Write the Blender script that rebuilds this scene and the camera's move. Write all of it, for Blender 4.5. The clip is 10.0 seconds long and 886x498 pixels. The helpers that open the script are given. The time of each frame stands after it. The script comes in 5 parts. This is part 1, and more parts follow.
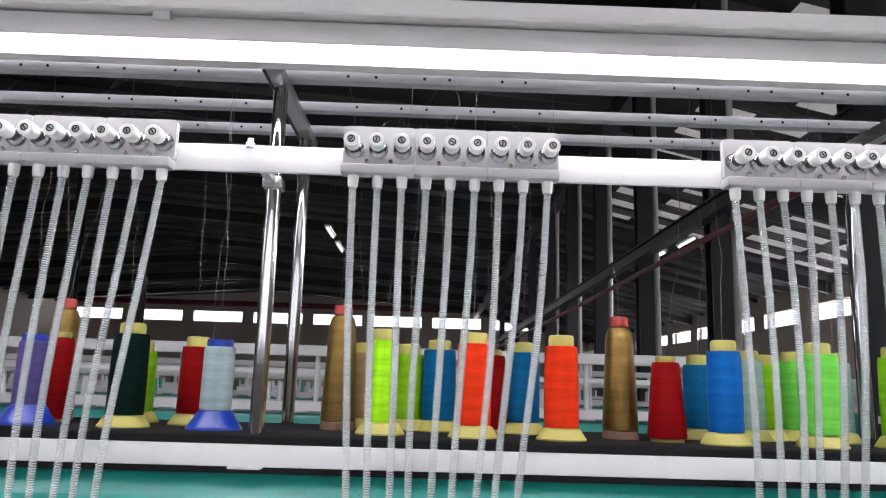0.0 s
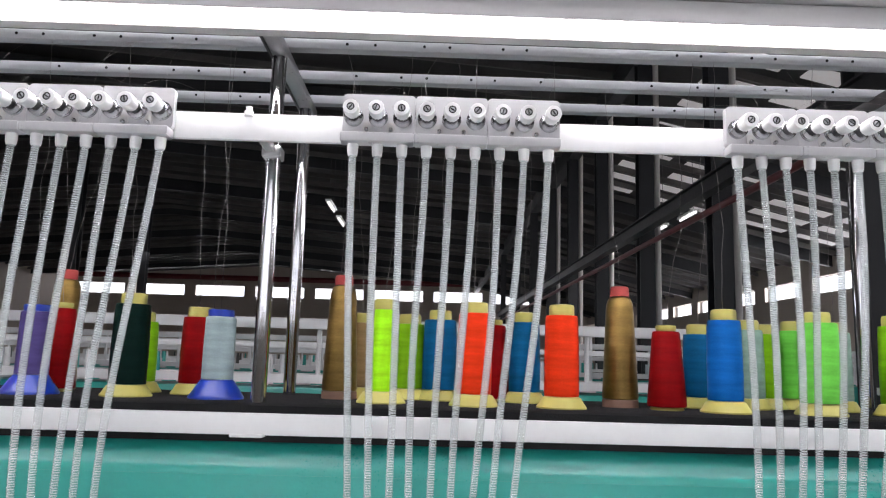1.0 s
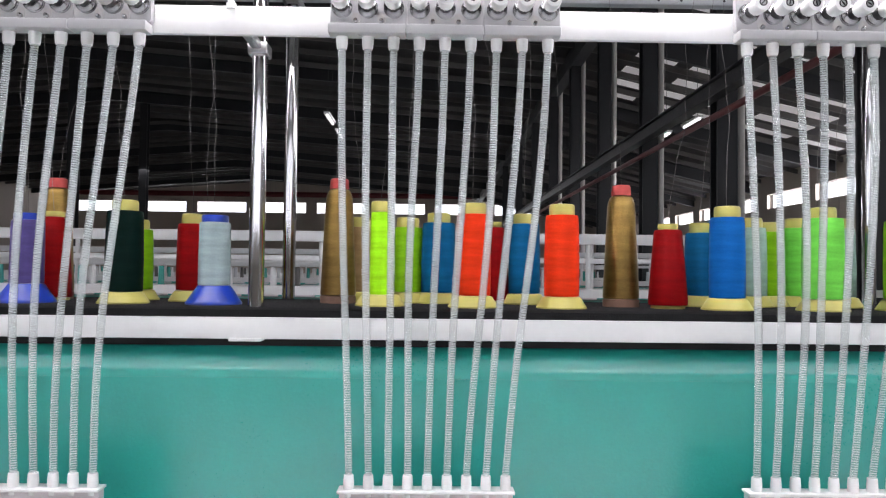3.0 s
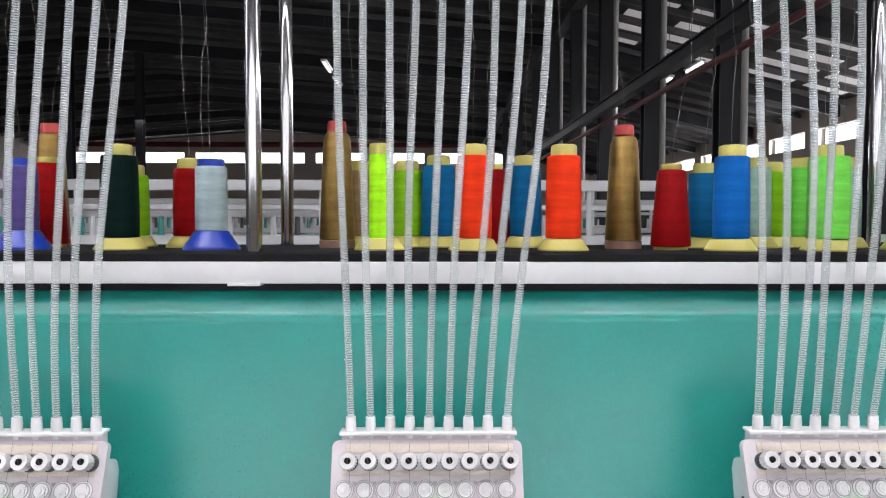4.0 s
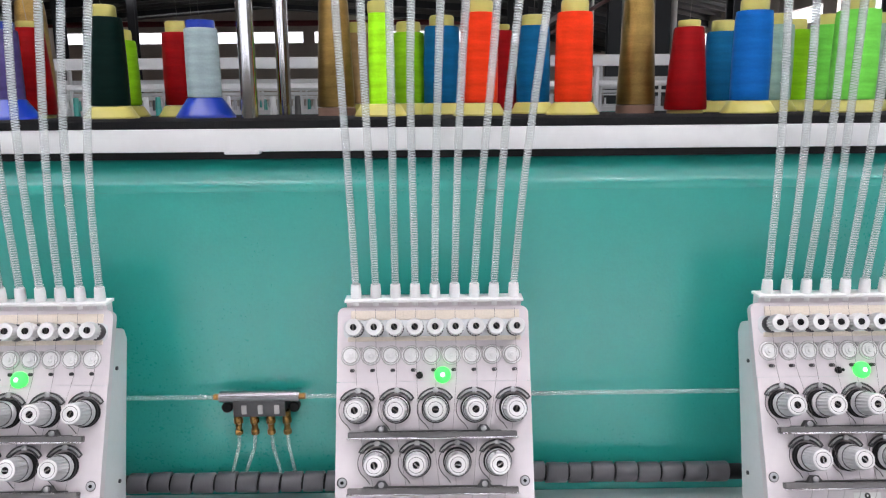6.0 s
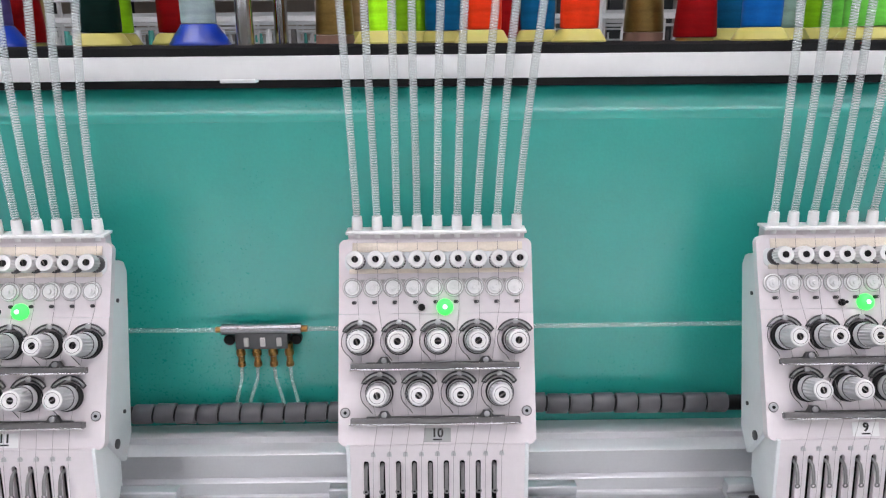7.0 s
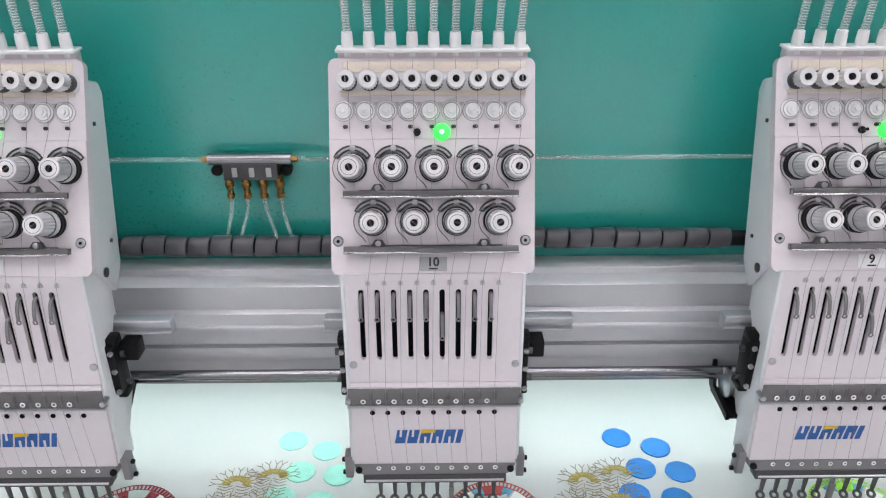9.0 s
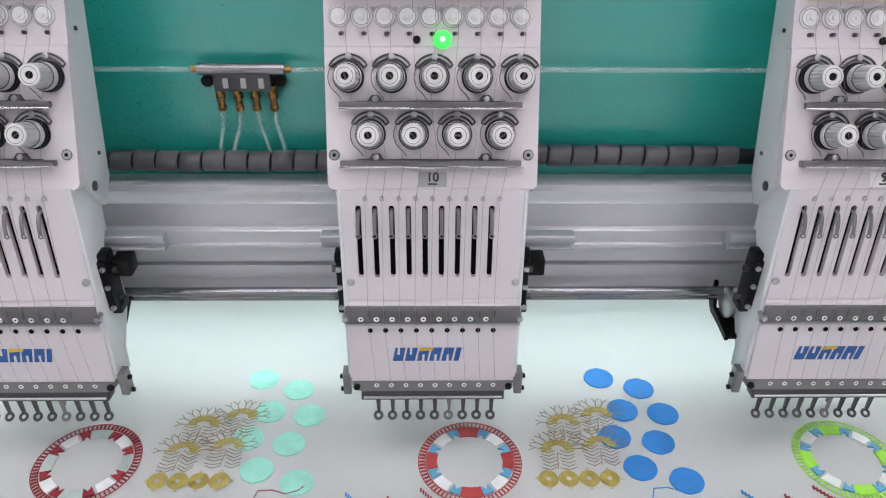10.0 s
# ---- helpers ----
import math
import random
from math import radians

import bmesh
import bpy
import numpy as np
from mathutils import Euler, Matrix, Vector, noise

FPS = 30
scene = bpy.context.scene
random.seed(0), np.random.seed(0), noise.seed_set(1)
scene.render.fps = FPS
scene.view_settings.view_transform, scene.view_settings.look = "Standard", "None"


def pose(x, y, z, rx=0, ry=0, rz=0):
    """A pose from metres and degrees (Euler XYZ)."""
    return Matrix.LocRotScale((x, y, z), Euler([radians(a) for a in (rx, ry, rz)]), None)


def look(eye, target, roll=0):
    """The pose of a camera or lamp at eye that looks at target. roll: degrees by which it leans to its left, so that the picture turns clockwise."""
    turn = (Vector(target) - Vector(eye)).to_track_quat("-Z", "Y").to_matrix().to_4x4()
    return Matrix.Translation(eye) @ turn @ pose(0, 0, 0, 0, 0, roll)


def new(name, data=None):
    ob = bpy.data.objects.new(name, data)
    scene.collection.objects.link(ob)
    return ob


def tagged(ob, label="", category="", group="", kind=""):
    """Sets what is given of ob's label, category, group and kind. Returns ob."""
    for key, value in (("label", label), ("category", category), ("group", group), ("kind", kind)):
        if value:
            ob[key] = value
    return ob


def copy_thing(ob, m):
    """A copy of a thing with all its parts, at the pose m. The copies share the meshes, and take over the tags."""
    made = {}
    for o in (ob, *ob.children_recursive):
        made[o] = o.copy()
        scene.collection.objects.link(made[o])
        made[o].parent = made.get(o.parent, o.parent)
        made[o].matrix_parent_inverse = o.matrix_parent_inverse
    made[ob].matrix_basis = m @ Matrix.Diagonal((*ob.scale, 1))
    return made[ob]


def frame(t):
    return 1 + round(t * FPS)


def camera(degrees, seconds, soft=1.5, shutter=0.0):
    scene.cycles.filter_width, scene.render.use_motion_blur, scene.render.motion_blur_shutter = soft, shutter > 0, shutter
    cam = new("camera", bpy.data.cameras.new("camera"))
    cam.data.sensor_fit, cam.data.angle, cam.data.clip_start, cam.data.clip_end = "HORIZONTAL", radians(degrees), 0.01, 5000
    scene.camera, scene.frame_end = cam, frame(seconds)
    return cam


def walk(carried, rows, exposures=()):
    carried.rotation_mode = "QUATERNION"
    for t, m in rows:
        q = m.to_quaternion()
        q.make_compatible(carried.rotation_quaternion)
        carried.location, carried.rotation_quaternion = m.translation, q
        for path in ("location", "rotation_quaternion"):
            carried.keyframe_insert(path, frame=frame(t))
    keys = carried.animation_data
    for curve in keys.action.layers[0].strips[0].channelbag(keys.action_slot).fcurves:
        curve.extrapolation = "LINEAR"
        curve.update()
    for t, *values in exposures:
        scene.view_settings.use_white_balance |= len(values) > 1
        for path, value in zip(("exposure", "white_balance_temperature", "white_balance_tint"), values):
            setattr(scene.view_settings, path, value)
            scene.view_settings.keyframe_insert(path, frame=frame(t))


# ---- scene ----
cam = camera(62.1, 10.0, soft=1.2)

PATH = [
    (0, (-0.005, -0.711, 1.546), (0.027, 1.255, 1.91), 1.7),
    (0.5, (-0.003, -0.712, 1.544), (0.029, 1.26, 1.88), 1.7),
    (1, (-0.004, -0.708, 1.541), (0.027, 1.27, 1.836), 1.6),
    (1.5, (-0.001, -0.705, 1.539), (0.029, 1.28, 1.785), 1.4),
    (2, (0.0, -0.7, 1.536), (0.03, 1.291, 1.724), 1.2),
    (2.5, (0.001, -0.694, 1.533), (0.031, 1.302, 1.657), 0.9),
    (4, (0.002, -0.676, 1.522), (0.033, 1.322, 1.443), 0.1),
    (4.5, (0.002, -0.673, 1.518), (0.029, 1.321, 1.364), -0.2),
    (5, (0.003, -0.666, 1.512), (0.026, 1.32, 1.281), -0.3),
    (5.5, (0.003, -0.66, 1.507), (0.02, 1.316, 1.193), -0.5),
    (7, (-0.001, -0.647, 1.494), (0.017, 1.274, 0.939), -0.5),
    (7.5, (-0.001, -0.644, 1.487), (0.016, 1.25, 0.845), -0.5),
    (8, (0.0, -0.638, 1.474), (0.016, 1.226, 0.751), -0.4),
    (8.5, (-0.002, -0.63, 1.463), (0.02, 1.196, 0.647), -0.2),
    (9, (0.0, -0.626, 1.454), (0.021, 1.155, 0.544), -0.1),
    (9.5, (-0.002, -0.619, 1.445), (0.023, 1.111, 0.442), 0.1),
    (10, (-0.003, -0.614, 1.438), (0.028, 1.065, 0.352), 0.5),
]
walk(cam, [(t, look(eye, target, roll)) for t, eye, target, roll in PATH],
     [(t, stops, 6450, 17) for t, stops in
      ((0, -0.28), (1.5, -0.24), (2.5, -0.20), (4.5, -0.16), (7.5, -0.27), (8.5, -0.36), (9.5, -0.52), (10, -0.55))])

# ---- light ----
world = bpy.data.worlds.new("sky")
scene.world = world
world.use_nodes = True
wt = world.node_tree
sky = wt.nodes.new("ShaderNodeTexSky")
sky.sky_type = "NISHITA"
sky.sun_disc = False
sky.sun_elevation, sky.sun_rotation = radians(50), radians(150)
wt.links.new(sky.outputs[0], wt.nodes["Background"].inputs[0])
wt.nodes["Background"].inputs[1].default_value = 0.15

sun = new("sun", bpy.data.lights.new("sun", "SUN"))
sun.data.energy, sun.data.angle, sun.data.color = 2.5, radians(0.53), (1.0, 0.95, 0.88)
sun.matrix_world = look((4, -8, 14), (0, 0, 0))


def area_lamp(x, y, z, sx, sy, watts, target=None, colour=(1, 1, 1)):
    lamp = new("fill_light", bpy.data.lights.new("fill_light", "AREA"))
    lamp.data.shape, lamp.data.size, lamp.data.size_y = "RECTANGLE", sx, sy
    lamp.data.energy, lamp.data.color = watts, colour
    lamp.matrix_world = look((x, y, z), target or (x, y + 0.001, 0))
    return lamp


# unseen fill lamps added over the aisle to light the machine and the floor
AISLE_FILLS = [(-1.6, -0.45, 40), (1.6, -0.45, 40), (-1.6, -1.9, 44), (1.6, -1.9, 44), (-1.6, -3.5, 88), (1.6, -3.5, 88), (-1.6, -5.3, 88), (1.6, -5.3, 88)]
for lx, ly, watts in AISLE_FILLS:
    area_lamp(lx, ly, 4.3, 2.4, 0.6, watts, None, (0.985, 0.985, 1.0)).data.spread = radians(180 if ly > -3 else 110)
# further unseen fills that brighten the far hall and the right bay
for ly in (8, 18, 30, 44):
    area_lamp(-7, ly, 5.6, 14, 1.0, 135)
area_lamp(8.2, 15, 4.7, 7, 1.0, 260)
# area lamps stand in for daylight at the south, east and north window bands
# the south one is unseen, added to light the machine from the front
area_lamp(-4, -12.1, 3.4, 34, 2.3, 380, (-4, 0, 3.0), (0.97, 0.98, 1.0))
area_lamp(13.1, 18, 4.32, 50, 0.5, 800, (5, 18, 4.6), (0.97, 0.98, 1.0))
area_lamp(-8, 60.1, 6.57, 40, 0.8, 500, (-8, 40, 5.5), (0.97, 0.98, 1.0))


# ---- materials ----
def mat(name, base, rough=0.5, metal=0.0, grain=80, var=0.08, bump=0.05, big=6, coat=0.0, emit=None, power=0.0,
        alpha=1.0, trans=0.0, spec=0.5):
    m = bpy.data.materials.new(name)
    m.use_nodes = True
    nt = m.node_tree
    b = nt.nodes["Principled BSDF"]
    b.inputs["Base Color"].default_value = (*base, 1)
    b.inputs["Roughness"].default_value = rough
    b.inputs["Metallic"].default_value = metal
    b.inputs["Coat Weight"].default_value = coat
    b.inputs["Alpha"].default_value = alpha
    b.inputs["Transmission Weight"].default_value = trans
    b.inputs["Specular IOR Level"].default_value = spec
    if emit:
        b.inputs["Emission Color"].default_value = (*emit, 1)
        b.inputs["Emission Strength"].default_value = power
    if var:
        tc = nt.nodes.new("ShaderNodeTexCoord")
        fine, wide = nt.nodes.new("ShaderNodeTexNoise"), nt.nodes.new("ShaderNodeTexNoise")
        fine.inputs["Scale"].default_value, wide.inputs["Scale"].default_value = grain, big
        fine.inputs["Detail"].default_value = wide.inputs["Detail"].default_value = 4
        for n in (fine, wide):
            nt.links.new(tc.outputs["Object"], n.inputs["Vector"])
        add = nt.nodes.new("ShaderNodeMath")
        add.operation = "ADD"
        nt.links.new(fine.outputs["Fac"], add.inputs[0])
        nt.links.new(wide.outputs["Fac"], add.inputs[1])
        ramp = nt.nodes.new("ShaderNodeMapRange")
        ramp.inputs["From Min"].default_value, ramp.inputs["From Max"].default_value = 0.6, 1.4
        ramp.inputs["To Min"].default_value, ramp.inputs["To Max"].default_value = 1 - var, 1 + var
        nt.links.new(add.outputs[0], ramp.inputs["Value"])
        mul = nt.nodes.new("ShaderNodeVectorMath")
        mul.operation = "SCALE"
        mul.inputs[0].default_value = base
        nt.links.new(ramp.outputs[0], mul.inputs["Scale"])
        nt.links.new(mul.outputs[0], b.inputs["Base Color"])
        rr = nt.nodes.new("ShaderNodeMapRange")
        rr.inputs["From Min"].default_value, rr.inputs["From Max"].default_value = 0.6, 1.4
        rr.inputs["To Min"].default_value, rr.inputs["To Max"].default_value = rough * 0.85, min(1, rough * 1.15)
        nt.links.new(add.outputs[0], rr.inputs["Value"])
        nt.links.new(rr.outputs[0], b.inputs["Roughness"])
        if bump:
            bp = nt.nodes.new("ShaderNodeBump")
            bp.inputs["Strength"].default_value, bp.inputs["Distance"].default_value = bump, 0.002
            nt.links.new(fine.outputs["Fac"], bp.inputs["Height"])
            nt.links.new(bp.outputs[0], b.inputs["Normal"])
    return m


def thread_mat(name, base, metal=0.0):
    """Wound thread: fine turns round the spool, and the crossed bands of the winding as soft lozenges."""
    m = mat(name, base, 0.36 if metal else 0.5, metal, 900 if metal else 500, 0.35 if metal else 0.10, 0.0, 25, spec=0.05)
    nt = m.node_tree
    b = nt.nodes["Principled BSDF"]

    def node(op, x, y=None):
        n = nt.nodes.new("ShaderNodeMath")
        n.operation = op
        for k, v in enumerate((x, y)):
            if v is None:
                continue
            if isinstance(v, (int, float)):
                n.inputs[k].default_value = v
            else:
                nt.links.new(v, n.inputs[k])
        return n.outputs[0]

    tc = nt.nodes.new("ShaderNodeTexCoord")
    sep = nt.nodes.new("ShaderNodeSeparateXYZ")
    nt.links.new(tc.outputs["Object"], sep.inputs[0])
    angle = node("ARCTAN2", sep.outputs[1], sep.outputs[0])
    rise = node("MULTIPLY", sep.outputs[2], 175.0)
    left = node("SINE", node("ADD", rise, node("MULTIPLY", angle, 3.0)))
    right = node("SINE", node("SUBTRACT", node("MULTIPLY", rise, 1.09), node("MULTIPLY", angle, 3.0)))
    lozenge = node("MULTIPLY", left, right)
    turns = node("SINE", node("ADD", node("MULTIPLY", sep.outputs[2], 5200.0), node("MULTIPLY", left, 2.0)))
    mp = nt.nodes.new("ShaderNodeMapping")
    mp.inputs["Rotation"].default_value, mp.inputs["Scale"].default_value = (0.12, 0.12, 0), (28, 28, 190)
    streak = nt.nodes.new("ShaderNodeTexNoise")
    streak.inputs["Scale"].default_value, streak.inputs["Detail"].default_value = 1.0, 3
    nt.links.new(tc.outputs["Object"], mp.inputs["Vector"])
    nt.links.new(mp.outputs[0], streak.inputs["Vector"])
    tone = node("ADD", node("MULTIPLY", streak.outputs["Fac"], 0.55), node("ADD", 0.73, node("MULTIPLY", lozenge, 0.09)))
    old = b.inputs["Base Color"].links[0].from_socket
    tint = nt.nodes.new("ShaderNodeVectorMath")
    tint.operation = "SCALE"
    nt.links.new(old, tint.inputs[0])
    nt.links.new(tone, tint.inputs["Scale"])
    nt.links.new(tint.outputs[0], b.inputs["Base Color"])
    bp = nt.nodes.new("ShaderNodeBump")
    bp.inputs["Strength"].default_value, bp.inputs["Distance"].default_value = 0.5, 0.001
    nt.links.new(node("ADD", node("MULTIPLY", turns, 0.12), node("ADD", node("MULTIPLY", lozenge, 0.35), streak.outputs["Fac"])), bp.inputs["Height"])
    nt.links.new(bp.outputs[0], b.inputs["Normal"])
    return m


M_green = mat("green_paint", (0.014, 0.335, 0.28), 0.30, 0, 330, 0.05, 0.13, 3, coat=0.9, spec=0.5)
M_green.node_tree.nodes["Principled BSDF"].inputs["Coat Roughness"].default_value = 0.20
M_green.node_tree.links.new(M_green.node_tree.nodes["Bump"].outputs[0], M_green.node_tree.nodes["Principled BSDF"].inputs["Coat Normal"])
M_white = mat("white_paint", (0.80, 0.80, 0.80), 0.38, 0, 120, 0.03, 0.03, 5)
M_panel = mat("head_enamel", (0.70, 0.648, 0.668), 0.42, 0, 160, 0.035, 0.03, 14)
M_side = mat("side_enamel", (0.66, 0.68, 0.69), 0.4, 0, 160, 0.03, 0.03, 9)
M_plastic = mat("white_plastic", (0.84, 0.835, 0.83), 0.4, 0, 200, 0.02, 0.02, 20)
M_frost = mat("frosted_acrylic", (0.45, 0.45, 0.46), 0.3, 0, 200, 0.02, 0.02, 20)
M_cream = mat("cream_felt", (0.76, 0.68, 0.58), 0.9, 0, 500, 0.08, 0.3, 30)
M_chrome = mat("chrome", (0.52, 0.52, 0.53), 0.09, 1.0, 300, 0.03, 0, 10)
M_steel = mat("brushed_steel", (0.48, 0.48, 0.49), 0.3, 1.0, 260, 0.08, 0.03, 20)
M_groove = mat("groove_grey", (0.44, 0.43, 0.42), 0.5, 0, 300, 0.05, 0, 30)
M_bar = mat("dull_grey_bar", (0.20, 0.195, 0.195), 0.4, 0.3, 300, 0.08, 0.02, 30)
M_shaft = mat("ground_steel", (0.26, 0.26, 0.27), 0.22, 1.0, 300, 0.05, 0, 10)
M_dark = mat("dark_steel", (0.09, 0.09, 0.093), 0.4, 0.8, 260, 0.1, 0.03, 20)
M_alu = mat("anodised_aluminium", (0.56, 0.56, 0.58), 0.34, 0.4, 300, 0.04, 0, 4)
M_rail = mat("rail_aluminium", (0.42, 0.43, 0.45), 0.4, 0.4, 300, 0.06, 0.03, 8)
M_black = mat("black_plastic", (0.005, 0.005, 0.0055), 0.45, 0, 300, 0.1, 0.03, 30, spec=0.18)
# near-black that paints the shade inside slots and holes
M_shade = mat("shade_black", (0.004, 0.004, 0.0045), 0.8, 0, 300, 0.1, 0, 30, spec=0.1)
M_mat = mat("black_rubber_mat", (0.014, 0.014, 0.015), 0.95, 0, 700, 0.25, 0.4, 20, spec=0.15)
M_knob = mat("ivory_knob", (0.69, 0.68, 0.675), 0.42, 0, 300, 0.02, 0.02, 40)
M_knobgrey = mat("grey_knob", (0.50, 0.50, 0.51), 0.45, 0, 300, 0.03, 0.02, 40)
M_brass = mat("brass", (0.27, 0.155, 0.05), 0.28, 1.0, 300, 0.08, 0.02, 40)
M_conduit = mat("grey_spiral_wrap", (0.078, 0.076, 0.083), 0.34, 0, 200, 0.05, 0.03, 20)
M_smoke = mat("smoked_acrylic", (0.17, 0.165, 0.165), 0.12, 0, 100, 0.05, 0, 10, alpha=0.75)
M_tube = mat("clear_tube", (0.86, 0.90, 0.90), 0.08, 0, 300, 0.02, 0, 20, alpha=0.22, spec=1.0)
M_coil = mat("coil_wire", (0.66, 0.71, 0.71), 0.25, 0.0, 300, 0.03, 0, 20)
M_pipe = mat("milky_hose", (0.55, 0.72, 0.68), 0.2, 0, 300, 0.03, 0, 20, alpha=0.30)
M_led = mat("green_led", (0.05, 0.8, 0.1), 0.3, 0, var=0, emit=(0.03, 1.0, 0.10), power=1.4)
M_core = mat("led_core", (0.8, 1.0, 0.85), 0.3, 0, var=0, emit=(0.45, 1.0, 0.55), power=1.3)
M_strip = mat("led_strip", (0.9, 0.9, 0.9), 0.4, 0, var=0, emit=(1.0, 0.99, 0.98), power=29.0)
M_under = mat("work_light", (0.9, 0.95, 0.92), 0.4, 0, var=0, emit=(0.84, 1.0, 0.95), power=20.0)
M_cloth = mat("white_satin", (0.46, 0.485, 0.478), 0.5, 0, 900, 0.025, 0.12, 4)
M_ybase = mat("yellow_spool_plastic", (0.44, 0.40, 0.10), 0.45, 0, 200, 0.03, 0.02, 30)
M_bbase = mat("blue_spool_plastic", (0.004, 0.032, 0.30), 0.30, 0, 200, 0.03, 0.02, 30)
M_rtop = mat("red_card", (0.40, 0.055, 0.05), 0.8, 0, 300, 0.1, 0.1, 40)
M_card = mat("brown_card", (0.24, 0.14, 0.10), 0.8, 0, 300, 0.1, 0.1, 40)
M_thread = mat("grey_thread", (0.20, 0.185, 0.18), 0.7, 0, var=0)
M_blue = mat("logo_blue", (0.015, 0.10, 0.32), 0.45, 0, 300, 0.03, 0, 30)
M_gold = mat("logo_yellow", (0.72, 0.45, 0.02), 0.45, 0, 300, 0.03, 0, 30)
M_tag = mat("number_tag", (0.38, 0.38, 0.375), 0.4, 0.1, 300, 0.08, 0, 60)
# casing aluminium, its grey darkened for the shade above the strip lamp
M_casing = mat("shade_grey_casing", (0.50, 0.49, 0.49), 0.42, 0.2, 200, 0.05, 0.02, 5)
M_downpipe = mat("pale_downpipe", (0.55, 0.52, 0.49), 0.6, 0, 30, 0.08, 0.03, 1)
M_label = mat("silver_label", (0.50, 0.50, 0.49), 0.4, 0.2, 300, 0.04, 0, 30)
M_ink = mat("black_ink", (0.01, 0.01, 0.01), 0.6, 0, var=0)
M_floor = mat("painted_concrete", (0.60, 0.62, 0.61), 0.35, 0, 40, 0.12, 0.05, 0.7)
M_wall = mat("beige_wall_sheet", (0.50, 0.44, 0.38), 0.7, 0, 30, 0.08, 0.05, 0.8)
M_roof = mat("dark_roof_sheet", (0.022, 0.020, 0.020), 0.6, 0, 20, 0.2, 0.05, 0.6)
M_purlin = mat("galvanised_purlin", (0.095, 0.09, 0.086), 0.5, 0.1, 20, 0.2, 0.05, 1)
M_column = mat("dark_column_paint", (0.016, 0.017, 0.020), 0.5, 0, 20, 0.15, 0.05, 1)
M_redpipe = mat("red_pipe", (0.14, 0.015, 0.018), 0.45, 0, 40, 0.1, 0.05, 3)
M_glass = mat("window_pane", (0.9, 0.95, 0.95), 0.05, 0, var=0, alpha=0.12)
M_tlamp = mat("tube_lamp", (0.9, 0.9, 0.9), 0.4, 0, var=0, emit=(1, 0.99, 0.96), power=1.6)
# emission stands in for daylight through the skylights
M_skylight = mat("glowing_roof_sheet", (0.8, 0.8, 0.8), 0.5, 0, 10, 0.1, 0, 1, emit=(1.0, 0.95, 0.92), power=0.21)
# emission stands in for the blown-out sky behind the windows
M_sky_glow = mat("glowing_sky_backdrop", (0.8, 0.8, 0.8), 0.9, 0, 1, 0.05, 0, 0.3, emit=(0.93, 0.97, 1.0), power=1.6)


# ---- mesh helpers ----
ORIGIN = {}


def thing(name, x, y, z, label, category, group="", kind=""):
    ob = new(name)
    ob.location = (x, y, z)
    ob.empty_display_size = 0.05
    ORIGIN[ob] = Vector((x, y, z))
    return tagged(ob, label, category, group, kind)


def finish(bm, name, material, smooth=40):
    me = bpy.data.meshes.new(name)
    bmesh.ops.recalc_face_normals(bm, faces=bm.faces[:])
    for f in bm.faces:
        f.smooth = True
    cosine = radians(smooth)
    for e in bm.edges:
        e.smooth = len(e.link_faces) == 2 and e.calc_face_angle(4) < cosine
    bm.to_mesh(me)
    bm.free()
    me.materials.append(material)
    return me


def part(name, bm, material, parent, label=""):
    """One mesh, given in world places, under a thing or a part."""
    o = ORIGIN[parent]
    bmesh.ops.translate(bm, verts=bm.verts[:], vec=-o)
    ob = new(name, finish(bm, name, material))
    ob.parent = parent
    ORIGIN[ob] = o
    return tagged(ob, label)


def solid(name, bm, material, label, category="", kind="", group=""):
    """A top-level thing in one mesh, its origin at the middle of its foot."""
    xs = [v.co for v in bm.verts]
    lo = Vector([min(c[i] for c in xs) for i in range(3)])
    hi = Vector([max(c[i] for c in xs) for i in range(3)])
    o = Vector(((lo.x + hi.x) / 2, (lo.y + hi.y) / 2, lo.z))
    bmesh.ops.translate(bm, verts=bm.verts[:], vec=-o)
    ob = new(name, finish(bm, name, material))
    ob.location = o
    ORIGIN[ob] = o
    return tagged(ob, label, category, group, kind)


def B():
    return bmesh.new()


def box(bm, x0, x1, y0, y1, z0, z1, bevel=0.0, m=None):
    r = bmesh.ops.create_cube(bm, size=1)
    vs = r["verts"]
    bmesh.ops.scale(bm, verts=vs, vec=(x1 - x0, y1 - y0, z1 - z0))
    bmesh.ops.translate(bm, verts=vs, vec=((x0 + x1) / 2, (y0 + y1) / 2, (z0 + z1) / 2))
    if bevel:
        es = list({e for v in vs for e in v.link_edges})
        r = bmesh.ops.bevel(bm, geom=es, offset=bevel, segments=2, profile=0.5, affect="EDGES")
        vs = list({v for f in r["faces"] for v in f.verts} | {v for v in vs if v.is_valid})
    if m:
        bmesh.ops.transform(bm, matrix=m, verts=vs)
    return bm


def lathe(bm, profile, seg=24, m=None, knurl=None):
    """profile: radius and height, turned about z. knurl: (first ring, last ring, depth) with alternate radii."""
    rings = []
    for k, (r, h) in enumerate(profile):
        ring = []
        for i in range(seg):
            a = 2 * math.pi * i / seg
            q = r - knurl[2] * (i % 2) if knurl and knurl[0] <= k <= knurl[1] else r
            ring.append(bm.verts.new((q * math.cos(a), q * math.sin(a), h)))
        rings.append(ring)
    for a, b in zip(rings, rings[1:]):
        for i in range(seg):
            bm.faces.new((a[i], a[(i + 1) % seg], b[(i + 1) % seg], b[i]))
    bm.faces.new(rings[0][::-1])
    bm.faces.new(rings[-1])
    if m:
        bmesh.ops.transform(bm, matrix=m, verts=[v for r in rings for v in r])
    return bm


